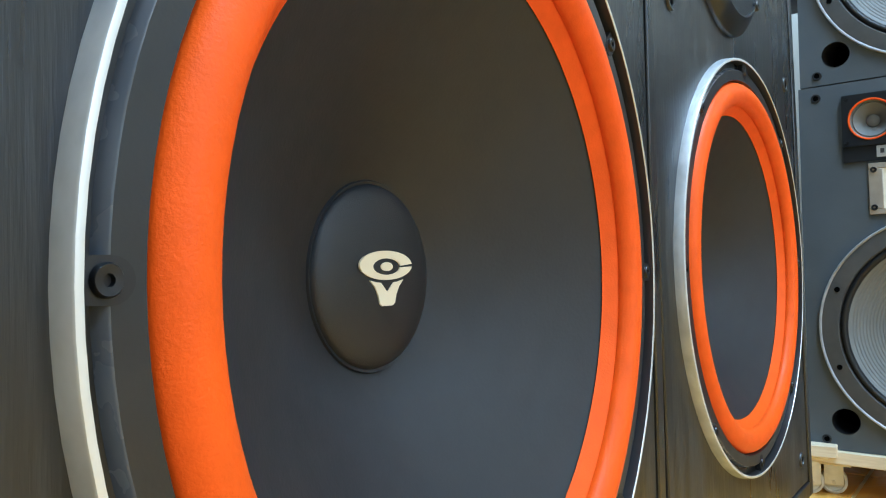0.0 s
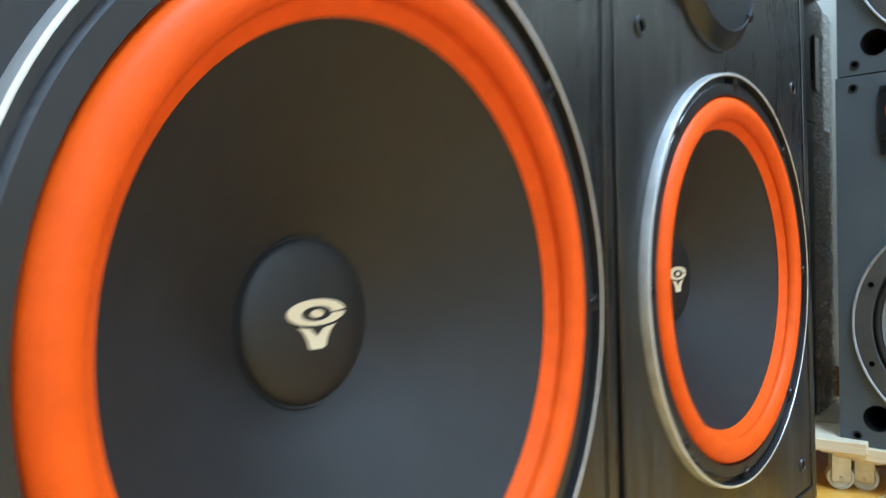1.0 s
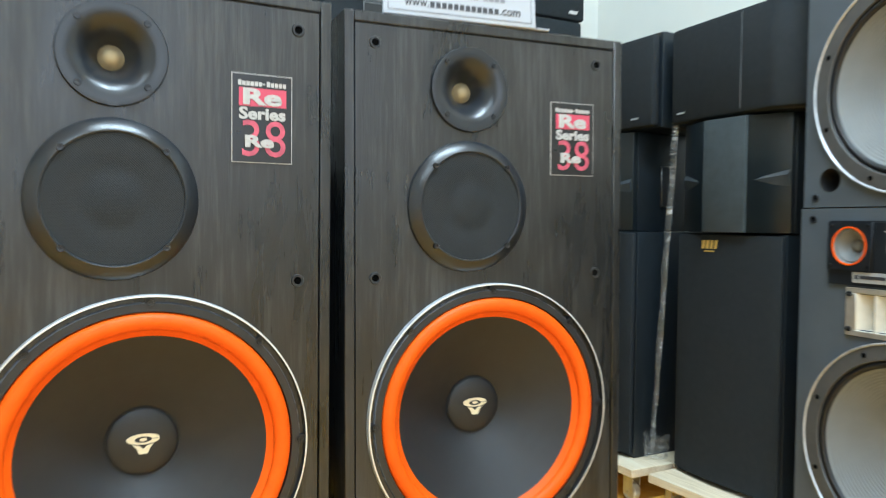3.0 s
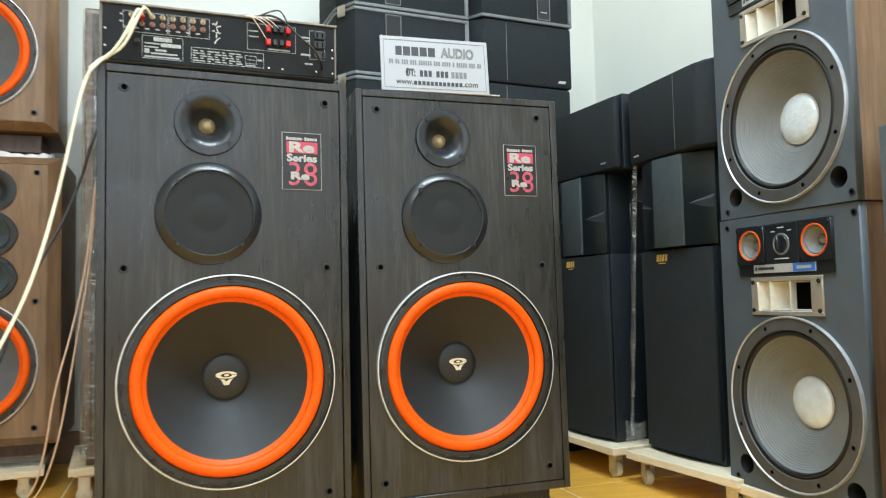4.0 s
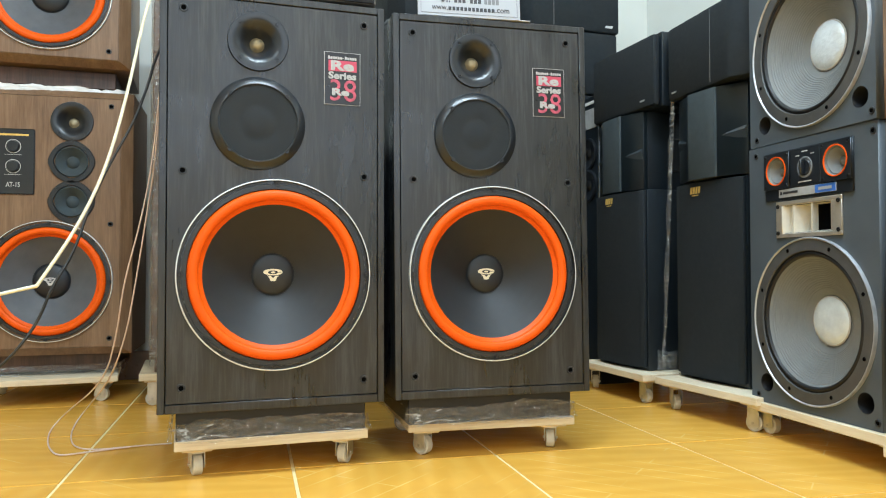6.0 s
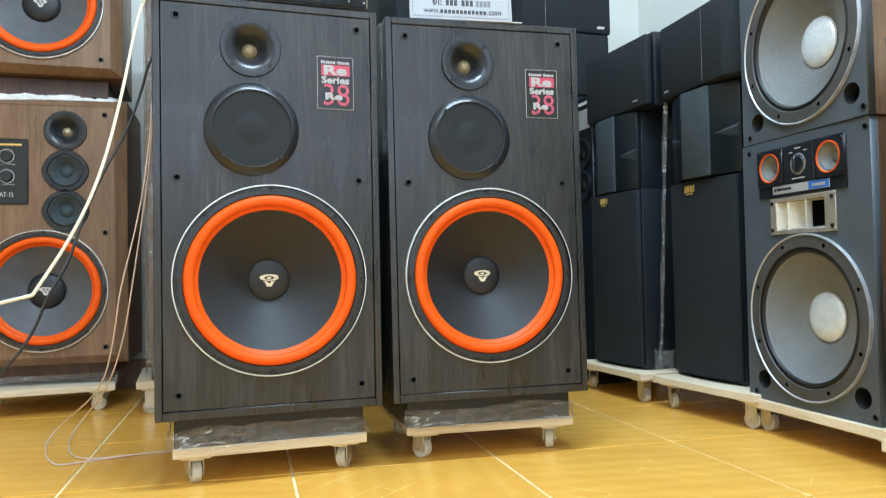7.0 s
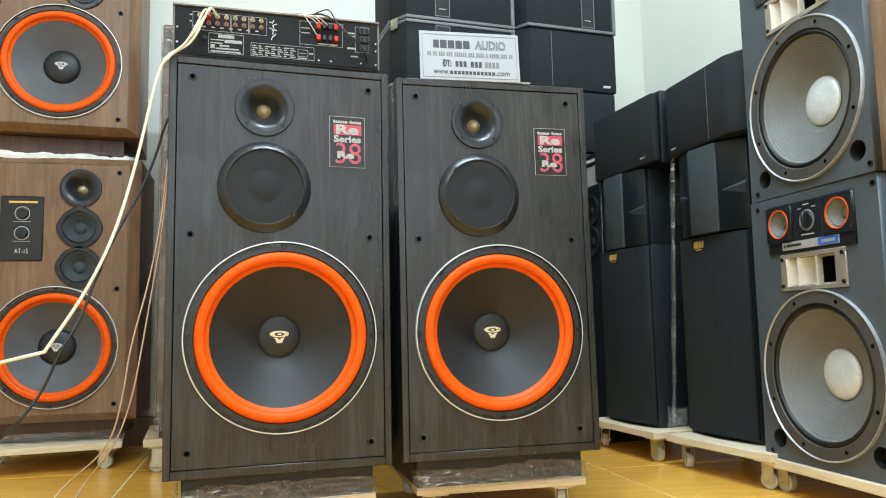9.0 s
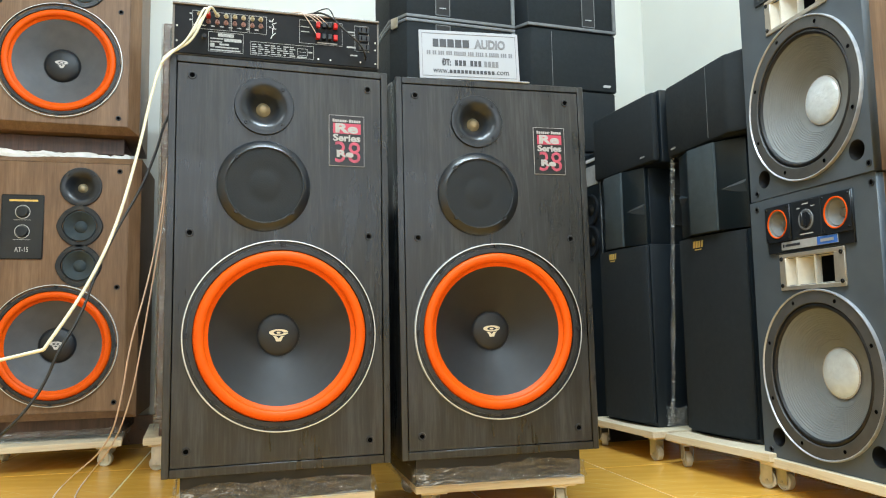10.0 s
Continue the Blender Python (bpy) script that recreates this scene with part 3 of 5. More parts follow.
# ---- dollies ----
def castor(parent, x, y, zb, r=0.0225, swivel=0.0):
    c = part("castor", box(-0.018, 0.018, -0.018, 0.018, -0.003, 0.0), M_ZINC, parent, "zinc castor plate", m=pose(x, y, zb, 0, 0, swivel), smooth=0)
    fork = bmesh.new()
    for sx in (-1, 1):
        box(sx * 0.0135 - 0.0012, sx * 0.0135 + 0.0012, -0.012, 0.020, -zb + r - 0.006, -0.003, 0.0006, fork)
    box(-0.0145, 0.0145, -0.012, 0.014, -0.008, -0.003, 0.001, fork)
    part("fork", fork, M_ZINC, c)
    w = bmesh.new()
    lathe([(0.0, -0.0115), (0.006, -0.0115), (0.0065, -0.0085), (r * 0.72, -0.0085), (r * 0.80, -0.0105), (r, -0.0085), (r, 0.0085), (r * 0.80, 0.0105), (r * 0.72, 0.0085), (0.0065, 0.0085), (0.006, 0.0115), (0.0, 0.0115)], segs=32, bm=w)
    part("wheel", w, M_CASTOR, c, "ivory plastic wheel", m=pose(0, 0.004, -zb + r) @ pose(0, 0, 0, 0, 0, 90))
    part("axle", lathe([(0.0, -0.0175), (0.0035, -0.0175), (0.0035, 0.0175), (0.0, 0.0175)], segs=12), M_ZINC, c, m=pose(0, 0.004, -zb + r) @ pose(0, 0, 0, 0, 0, 90))
    return c


def dolly(m, w, d, zb, th, label, swivels=(10, -35, 60, 140)):
    s = thing("wooden_dolly", m, label, "dolly", "wooden dollies under the speakers")
    n = 3
    for k in range(n):
        y0 = -d / 2 + d * k / n
        part("plank", box(-w / 2, w / 2, y0 + 0.001, y0 + d / n - 0.001, zb, zb + th, 0.0015), M_PINE, s)
    for sx in (-1, 1):
        part("batten", box(sx * (w / 2 - 0.045) - 0.03, sx * (w / 2 - 0.045) + 0.03, -d / 2 + 0.015, d / 2 - 0.015, zb - 0.006, zb, 0.001), M_PINE, s)
    for k, (sx, sy) in enumerate(((-1, -1), (1, -1), (-1, 1), (1, 1))):
        castor(s, sx * (w / 2 - 0.045), sy * (d / 2 - 0.045), zb - 0.006, swivel=swivels[k])
    return s


dolly(pose(0.002, 0.21, 0), 0.40, 0.36, 0.060, 0.021, "pale pine dolly on castors under a black speaker")
dolly(pose(0.517, 0.208, 0, 0, 0, -6.0), 0.40, 0.36, 0.060, 0.019, "pale pine dolly on castors under a black speaker", (40, -20, 80, 10))


def wrap(m, w, d, z0, z1, seed, label):
    return solo("plastic_wrap", crumpled(z0, z1, [(-w, d), (-w, 0), (w, 0), (w, d)], seed, flare=0.010), M_FILM, label, "plastic wrap", "plastic wrap at the speaker bases", m=m, smooth=0)


wrap(pose(0.0, 0.027, 0), 0.198, 0.33, 0.081, 0.118, 1.7, "crumpled clear film round a speaker base")
wrap(pose(0.489, 0.014, 0, 0, 0, -5), 0.198, 0.33, 0.080, 0.122, 6.3, "crumpled clear film round a speaker base")

# ---- the amplifier, its back to the room ----
amp = thing("amplifier", pose(-0.004, 0.036, 1.002, 0, 0, -2.0), "black amplifier with its socketed back panel showing", "amplifier")
part("case", box(-0.2235, 0.2235, 0.002, 0.34, 0.014, 0.127, 0.002), M_BRONZE, amp, "dull champagne metal case")
part("back_panel", box(-0.219, 0.219, -0.001, 0.004, 0.016, 0.122, 0.0008), M_AMP, amp, "black printed back panel", smooth=0)
part("top_lip", box(-0.2235, 0.2235, -0.004, 0.01, 0.1225, 0.127, 0.001), M_BRONZE, amp)
for x in (-0.18, 0.18):
    for y in (0.05, 0.29):
        part("foot", lathe([(0.0, -0.004), (0.018, -0.004), (0.018, 0.014), (0.0, 0.014)], segs=20), M_RUBBER, amp, m=pose(x, y, 0.0, 90, 0, 0))
def jack_mesh(material):
    return mesh_of("jack", lathe([(0.0, -0.0010), (0.0020, -0.0010), (0.0022, -0.0070), (0.0036, -0.0070), (0.0037, -0.0005), (0.0052, -0.0005), (0.0052, 0.0)], segs=16), material)


JACK = jack_mesh(M_BRASS)
JACKRED = jack_mesh(simple("dull_red_jack", (0.26, 0.13, 0.10), 0.45))
for k in range(8):
    x = -0.1685 + 0.0183 * k
    part("jack", JACK, None, amp, "gold phono socket", m=pose(x, -0.001, 0.1045))
    part("jack", JACKRED, None, amp, "red phono socket", m=pose(x, -0.001, 0.0895))
line = []
for x0, x1, z0, z1 in ((-0.174, -0.096, 0.072, 0.112), (-0.094, -0.058, 0.072, 0.112), (-0.056, -0.019, 0.072, 0.112), (-0.141, -0.068, 0.024, 0.068), (-0.053, 0.084, 0.024, 0.054), (0.048, 0.070, 0.031, 0.047), (0.052, 0.148, 0.060, 0.114), (0.176, 0.208, 0.052, 0.112)):
    line += [(x0, x1, z0, z0 + 0.0008), (x0, x1, z1 - 0.0008, z1), (x0, x0 + 0.0008, z0, z1), (x1 - 0.0008, x1, z0, z1)]
line += [(-0.121, -0.088, 0.058, 0.0655), (-0.137, -0.110, 0.052, 0.0545), (-0.108, -0.072, 0.048, 0.055), (-0.137, -0.112, 0.045, 0.0475), (-0.118, -0.098, 0.039, 0.043), (-0.137, -0.128, 0.034, 0.043), (-0.126, -0.078, 0.033, 0.036), (-0.137, -0.074, 0.0265, 0.0295)]
for r in range(5):
    for q in range(7):
        line.append((-0.050 + 0.0135 * q, -0.050 + 0.0135 * q + 0.0118 - 0.003 * ((q + r) % 3), 0.0272 + 0.0048 * r, 0.0294 + 0.0048 * r))
line += [(0.051, 0.067, 0.0385, 0.0393), (0.072, 0.081, 0.038, 0.041), (0.048, 0.068, 0.026, 0.0285), (0.055, 0.074, 0.097, 0.099), (0.055, 0.074, 0.086, 0.088), (0.092, 0.136, 0.063, 0.0655), (0.160, 0.176, 0.094, 0.097), (0.160, 0.176, 0.088, 0.090), (0.158, 0.178, 0.058, 0.062), (0.166, 0.182, 0.040, 0.043)]
for k in range(8):
    x = -0.1685 + 0.0183 * k
    line.append((x - 0.004, x + 0.004, 0.079, 0.0815))
line += [(-0.180, -0.175, 0.103, 0.106), (-0.180, -0.175, 0.089, 0.092), (-0.014, -0.009, 0.102, 0.105), (-0.014, -0.009, 0.088, 0.091), (-0.178, -0.166, 0.056, 0.0585)]
bars([(a - 0.009, b - 0.009, c, d) for a, b, c, d in line], -0.0010, M_PRINT, amp, "printed_bar", 0.0004)
# pale strokes of a hand-drawn mark
for k, (x, tilt) in enumerate(((-0.004, 24), (0.001, -24), (-0.002, 4), (0.001, 22), (-0.001, -20), (0.002, 0), (-0.002, 26))):
    part("chalk_stroke", box(-0.0009, 0.0009, -0.0004, 0.0, -0.0048, 0.0048), M_WHITE, amp, m=pose(-0.013 + x, -0.0012, 0.068 + 0.0062 * k) @ pose(0, 0, 0, 0, tilt + 70 * (k % 2), 0), smooth=0)
for k, x in enumerate((0.084, 0.097, 0.110, 0.123)):
    for z in (0.104, 0.077):
        red = k in (0, 3)
        part("terminal", box(x - 0.0046, x + 0.0046, -0.010, 0.0, z - 0.0062, z + 0.0062, 0.0012), M_RED if red else M_PLASTIC, amp, "red speaker terminal" if red else "black speaker terminal")
part("ground_post", lathe([(0.0, -0.009), (0.0042, -0.009), (0.0046, -0.002), (0.0062, -0.001), (0.0062, 0.0)], -0.158, 0.055, 18), M_STEEL, amp, "dark ground post")
for z in (0.102, 0.083, 0.062):
    o = part("mains_outlet", box(0.176, 0.200, -0.004, 0.0, z - 0.0075, z + 0.0075, 0.001), M_PLASTIC, amp)
    for dx in (-0.0055, 0.0055):
        # outlet slot's shade as a proud black bar, not a cut
        part("slot", box(0.188 + dx - 0.0012, 0.188 + dx + 0.0012, -0.0045, -0.0038, z - 0.005, z + 0.005), M_HOLE_SHADE, o, smooth=0)
part("red_plug", lathe([(0.0, -0.022), (0.0040, -0.021), (0.0050, -0.006), (0.0050, -0.001)], -0.1500, 0.1000, 16), M_RED, amp, "red phono plug")
screws(amp, [(-0.214, 0.075), (-0.214, 0.042), (0.085, 0.026), (0.112, 0.026), (0.180, 0.027), (0.214, 0.058), (0.214, 0.075), (0.214, 0.026)], -0.0006, 0.45, ZSCREW)

# ---- the shop sign ----
sign = thing("sign_board", pose(0.4315, 0.002, 1.0015, -6, 0, -8) @ Matrix.Diagonal((0.965, 1, 1, 1)), "white printed shop sign standing on a speaker", "sign")
part("board", box(-0.124, 0.124, -0.0015, 0.0015, 0.0, 0.122, 0.0008), M_PAPER, sign, "white acrylic board", smooth=0)
part("stand", box(-0.110, 0.150, 0.0015, 0.045, 0.0, 0.003, 0.0008), M_PAPER, sign, smooth=0)
bars([(-0.117, 0.117, 0.1135, 0.1145), (-0.117, 0.117, 0.0065, 0.0075), (-0.117, -0.116, 0.0075, 0.1135), (0.116, 0.117, 0.0075, 0.1135)], -0.0016, M_GREYINK, sign)
bars([(-0.090, -0.076, 0.080, 0.100), (-0.073, -0.057, 0.080, 0.100), (-0.054, -0.038, 0.080, 0.100), (-0.035, -0.019, 0.080, 0.100), (-0.016, 0.000, 0.080, 0.100)], -0.0016, M_INK, sign)
lettering("AUDIO", 0.030, M_GREYINK, sign, 0.052, -0.0020, 0.090, 0.078, bold=0.0012)
lettering("ĐT:", 0.022, M_INK, sign, -0.058, -0.0020, 0.041, 0.022, bold=0.0008)
def word_bars(words, x0, x1, z0, z1, material):
    """Rows of plain letter-wide bars for words of the given lengths, spread from x0 to x1."""
    pitch = (x1 - x0) / (sum(words) + 0.8 * (len(words) - 1))
    x, rows = x0, []
    for w in words:
        for k in range(w):
            rows.append((x + pitch * 0.10, x + pitch * 0.84, z0, z1))
            x += pitch
        x += pitch * 0.8
    bars(rows, -0.0016, material, sign)


word_bars((2, 2, 3, 3, 6, 3, 4, 1, 5, 3, 2), -0.106, 0.108, 0.060, 0.070, M_GREYINK)
word_bars((3, 3), -0.038, 0.030, 0.034, 0.048, M_INK)
word_bars((4,), 0.035, 0.073, 0.034, 0.048, M_GREYINK)
lettering("www.", 0.019, M_INK, sign, -0.072, -0.0020, 0.021, 0.038)
word_bars((12,), -0.052, 0.062, 0.015, 0.0235, M_INK)
lettering(".com", 0.019, M_INK, sign, 0.080, -0.0020, 0.021, 0.034)


# ---- walnut speakers by the back wall ----
def walnut_speaker(m, label):
    s = thing("walnut_speaker", m, label, "speaker", "stacked walnut speakers")
    W, H, D = 0.250, 0.860, 0.38
    cab = bmesh.new()
    loops = []
    for w, z0, z1, y in ((0.2150, 0.0245, H - 0.0245, 0.05), (0.2150, 0.0245, H - 0.0245, 0.0), (0.2165, 0.0235, H - 0.0235, 0.0), (W, 0.0, H, 0.026), (W, 0.0, H, D), (0.2150, 0.0245, H - 0.0245, D)):
        loops.append([cab.verts.new(p) for p in ((-w, y, z0), (w, y, z0), (w, y, z1), (-w, y, z1))])
    for p, q in zip(loops, loops[1:]):
        for k in range(4):
            cab.faces.new((p[k], p[(k + 1) % 4], q[(k + 1) % 4], q[k]))
    cab.faces.new(loops[-1])
    part("cabinet", cab, M_WALNUT, s, "walnut veneered box with chamfered front edges", smooth=0)
    px = 0.068
    holes = [(0.0, 0.238, 0.176), (px, 0.495, 0.040), (px, 0.624, 0.040), (px, 0.755, 0.040)]
    part("baffle", pierced_panel(-0.2138, 0.2138, 0.0257, H - 0.0257, 0.0005, 0.018, holes, 56), M_WALNUT, s, "walnut veneered front panel", smooth=0)
    # added near-black sheet in place of the box's inner shade
    part("inner_shade_sheet", box(-0.2140, 0.2140, 0.10, 0.11, 0.026, H - 0.026), M_HOLE_SHADE, s)
    part("plinth", box(-0.200, 0.200, 0.075, 0.36, -0.058, -0.001, 0.002), M_DARKWOOD, s, "recessed brown plinth")
    big_woofer(s, 0.0, 0.238, 0.985, M_GCONE_DARK, M_WHITE, 0.058, 0.056, 0.019)
    horn_tweeter(s, px, 0.755, 0.064)
    for z in (0.624, 0.495):
        c = part("cone_driver", lathe([(0.067, 0.002), (0.067, -0.004), (0.065, -0.006), (0.052, -0.006), (0.050, -0.002)], px, z, 56, lobes=4, depth=0.05), M_PLASTIC, s, "small black midrange driver")
        part("cone", lathe([(0.050, -0.002), (0.047, -0.005), (0.043, -0.002), (0.020, 0.016), (0.018, 0.013), (0.010, 0.009), (0.0, 0.0075)], px, z, 48), M_GREYCLOTH, c, "grey ribbed cone")
        screws(c, circle(0.060, 4, 45, px, z), -0.006, 0.8)
    sockets(s, [(x, z) for x in (-0.185, 0.185) for z in (0.052, 0.424, 0.810)], 0.0, 1.0)
    p = part("control_plate", box(-0.165, -0.040, -0.0035, -0.0003, 0.515, 0.724, 0.003), M_PLASTIC, s, "black level control plate")
    for z in (0.668, 0.604):
        part("control_knob", lathe([(0.0, -0.014), (0.016, -0.013), (0.019, -0.0035)], -0.102, z, 32), M_PLASTIC, p, "black round knob")
        part("dial_mark", lathe([(0.0205, -0.0040), (0.0225, -0.0040)], -0.102, z, 32), M_WHITE, p)
        bars([(-0.127, -0.077, z - 0.027, z - 0.026)], -0.0036, M_WHITE, p)
    bars([(-0.142, -0.058, 0.702, 0.708)], -0.0036, M_GOLD, p)
    lettering("AT-15", 0.022, M_WHITE, p, -0.102, -0.0042, 0.545, 0.040)
    return s


M_GCONE_DARK = simple("grey_paper_bass_cone", (0.085, 0.090, 0.100), 0.6, var=0.12, scale=25, bmp=0.12, bscale=500)
D_X, D_Y = -0.5985, 1.10
walnut_low = walnut_speaker(pose(D_X, D_Y, 0.1535, 0, 0, -4), "walnut speaker with orange-ringed woofer and control plate")
walnut_up = copy_thing(walnut_low, pose(D_X - 0.011, D_Y, 1.0955, 0, 0, -1))
dolly(pose(-0.605, 1.245, 0, 0, 0, 3), 0.42, 0.36, 0.065, 0.020, "pale pine dolly on castors under walnut speakers", (25, 70, 20, 100))
solo("plastic_wrap", crumpled(0.086, 0.118, [(-0.215, 0.30), (-0.215, 0.0), (0.215, 0.0), (0.215, 0.30)], 11.0, amp=0.008), M_FILM, "crumpled clear film round a speaker base", "plastic wrap", "plastic wrap at the speaker bases", m=pose(D_X, D_Y + 0.045, 0), smooth=0)
solo("foam_strip", crumpled(1.0065, 1.028, [(-0.225, 0.2), (-0.225, 0.0), (0.212, 0.0), (0.222, 0.02), (0.222, 0.2)], 3.0, rows=6, cols=70, amp=0.008), M_FOAM, "ragged white foam strip between stacked walnut speakers", "packing foam", m=pose(D_X, D_Y + 0.030, 0))

# ---- rosewood speaker behind the black pair ----
rear = thing("rosewood_speaker", pose(-0.056, 0.95, 0.155), "dark rosewood speaker wrapped in clear film", "speaker")
part("cabinet", box(-0.225, 0.225, 0.0, 0.36, 0.0, 1.285, 0.004), M_DARKWOOD, rear, "dark rosewood box")
part("grille", box(-0.205, 0.205, -0.015, 0.0, 0.02, 1.265, 0.004), M_CLOTH, rear, "black cloth grille")
part("plinth", box(-0.215, 0.215, 0.01, 0.35, -0.05, 0.0, 0.002), M_DARKWOOD, rear)
solo("plastic_wrap", crumpled(0.125, 1.43, [(-0.228, 0.36), (-0.228, -0.012), (-0.18, -0.018)], 21.0, rows=70, cols=30, amp=0.006), M_FILM, "clear film hanging on a rosewood cabinet", "plastic wrap", "plastic wrap at the speaker bases", m=pose(-0.056, 0.95, 0), smooth=0)
dolly(pose(-0.080, 1.13, 0), 0.47, 0.40, 0.082, 0.022, "pale pine dolly on castors under a rosewood speaker", (85, 10, 70, 10))


# ---- slate grey monitors along the side wall ----
def slate_monitor(m, label):
    s = thing("studio_monitor", m, label, "speaker", "slate grey speakers with pale cones")
    W, V, H, D = 0.222, 0.207, 0.656, 0.38
    for n, x0, x1, z0, z1 in (("side_panel", -W, -W + 0.012, 0, H), ("side_panel", V - 0.012, V, 0, H), ("top_panel", -W + 0.012, V - 0.012, H - 0.012, H), ("bottom_panel", -W + 0.012, V - 0.012, 0, 0.012)):
        part(n, box(x0, x1, 0.004, D, z0, z1, 0.001), M_WALNUT, s, "walnut veneered panel")
    part("back_panel", box(-W + 0.012, V - 0.012, D - 0.02, D, 0.012, H - 0.012), M_WALNUT, s)
    wz = 0.218
    ports = [(-0.161, 0.052, 0.023), (0.163, 0.054, 0.023)]
    part("baffle", pierced_panel(-W, V, 0.0, H, -0.016, 0.004, [(0.0, wz, 0.172)] + ports + [(-0.104, 0.585, 0.033), (0.096, 0.585, 0.033)], 56, [(-0.088, 0.072, 0.430, 0.496)]), M_SLATE, s, "slate grey painted front", smooth=0)
    # interior shade put in as an added near-black sheet
    part("inner_shade_sheet", box(-W + 0.013, V - 0.013, 0.11, 0.12, 0.013, H - 0.013), M_HOLE_SHADE, s)
    for x, z, r in ports:
        part("port", lathe([(r, -0.0165), (r * 0.97, -0.015), (r * 0.93, 0.07)], x, z, 36), M_RUBBER, s, "round bass port")

    def L(p):
        return lathe(p, 0.0, wz, 112)
    y = -0.016
    w = part("woofer", L([(0.1945, y + 0.002), (0.1942, y - 0.0052), (0.1900, y - 0.0058), (0.1680, y - 0.0058), (0.1662, y - 0.003)]), M_GASKET, s, "grey flat driver flange")
    part("trim_ring", L([(0.1990, y + 0.001), (0.1990, y - 0.006), (0.1980, y - 0.0086), (0.1960, y - 0.0086), (0.1942, y - 0.0058)]), M_ALU, w, "polished aluminium ring")
    sur = [(0.1664, y - 0.003), (0.1655, y + 0.001)]
    for j in range(9):
        a = math.pi * j / 8
        sur.append((0.1595 + 0.0052 * math.cos(a), y + 0.001 - 0.005 * math.sin(a)))
    sur.append((0.1530, y + 0.003))
    part("surround", L(sur), M_RUBBER, w, "black rubber roll surround")
    cone = []
    for j in range(0, 161):
        f = j / 160
        ripple = 0.0006 * math.sin(f * 2 * math.pi * 20) if 0.05 < f < 0.80 else 0.0
        cone.append((0.1538 - 0.0965 * f, y + 0.003 + 0.059 * f ** 0.9 + ripple))
    part("cone", L(cone), M_GCONE, w, "pale grey corrugated paper cone")
    cap = [(0.0600, y + 0.0585), (0.0570, y + 0.0565)]
    for j in range(1, 13):
        a = math.pi / 2 * j / 12
        cap.append((0.0560 * math.cos(a), y + 0.057 - 0.013 * math.sin(a)))
    part("dust_cap", L(cap), M_SILVERCAP, w, "wrinkled silver dust cap")
    part("cap_rim", L([(0.0600, y + 0.0580), (0.0588, y + 0.0556), (0.0572, y + 0.0556), (0.0562, y + 0.0572)]), M_WHITE, w)
    # black discs on the flange paint the dark of screw holes
    for x, z in circle(0.181, 8, 22.5, 0.0, wz):
        part("screw_hole_shade", lathe([(0.0, 0.0), (0.0040, 0.0), (0.0048, -0.0006)], x, z, 14, y0=y - 0.0062), M_HOLE_SHADE, w)
    # mid horn
    h = bmesh.new()
    hx0, hx1, hz0, hz1 = -0.112, 0.108, 0.418, 0.508
    box(hx0, hx1, y - 0.005, y, hz0, hz0 + 0.010, 0.001, h)
    box(hx0, hx1, y - 0.005, y, hz1 - 0.010, hz1, 0.001, h)
    box(hx0, hx0 + 0.022, y - 0.005, y, hz0 + 0.010, hz1 - 0.010, 0.001, h)
    box(hx1 - 0.034, hx1, y - 0.005, y, hz0 + 0.010, hz1 - 0.010, 0.001, h)
    horn = part("horn", h, M_CHAMP, s, "grey metal horn flange")
    mouth = bmesh.new()
    a0, a1, b0, b1 = hx0 + 0.022, hx1 - 0.034, hz0 + 0.010, hz1 - 0.010
    f = [mouth.verts.new(p) for p in ((a0, y - 0.004, b0), (a1, y - 0.004, b0), (a1, y - 0.004, b1), (a0, y - 0.004, b1))]
    g = [mouth.verts.new(p) for p in ((-0.020, y + 0.055, b0 + 0.012), (0.018, y + 0.055, b0 + 0.012), (0.018, y + 0.055, b1 - 0.012), (-0.020, y + 0.055, b1 - 0.012))]
    for k in range(4):
        mouth.faces.new((f[k], f[(k + 1) % 4], g[(k + 1) % 4], g[k]))
    part("horn_mouth", mouth, M_IVORY, horn, "ivory flared horn mouth", smooth=0)
    # near-black blocks painted in for the shade deep in the horn
    part("throat_shade", box(-0.021, 0.019, y + 0.054, y + 0.057, b0 + 0.010, b1 - 0.010), M_HOLE_SHADE, horn, smooth=0)
    part("throat_shade", box(0.011, 0.058, y + 0.016, y + 0.019, b0 + 0.005, b1 - 0.005), M_HOLE_SHADE, horn, "near-black block painting the shade of the horn throat", smooth=0)
    for x, tx in ((-0.052, -0.010), (0.012, 0.004)):
        vane = bmesh.new()
        v = [vane.verts.new(p) for p in ((x - 0.002, y - 0.003, b0), (x + 0.002, y - 0.003, b0), (tx + 0.001, y + 0.050, b0 + 0.011), (tx - 0.001, y + 0.050, b0 + 0.011))]
        u = [vane.verts.new((q.co.x, q.co.y, b1 if k < 2 else b1 - 0.011)) for k, q in enumerate(v)]
        vane.faces.new(v)
        vane.faces.new(u[::-1])
        for k in range(4):
            vane.faces.new((v[k], v[(k + 1) % 4], u[(k + 1) % 4], u[k]))
        part("horn_vane", vane, M_IVORY, horn, smooth=0)
    screws(horn, [(x, z) for x in (hx0 + 0.008, hx1 - 0.010) for z in (hz0 + 0.012, hz1 - 0.012)], y - 0.004, 1.1)
    # tweeter panel
    pnl = part("tweeter_panel", pierced_panel(-0.150, 0.142, 0.512, 0.632, y - 0.005, y - 0.0002, [(-0.104, 0.585, 0.033), (0.096, 0.585, 0.033)]), M_PLASTIC, s, "black tweeter and control panel", smooth=0)
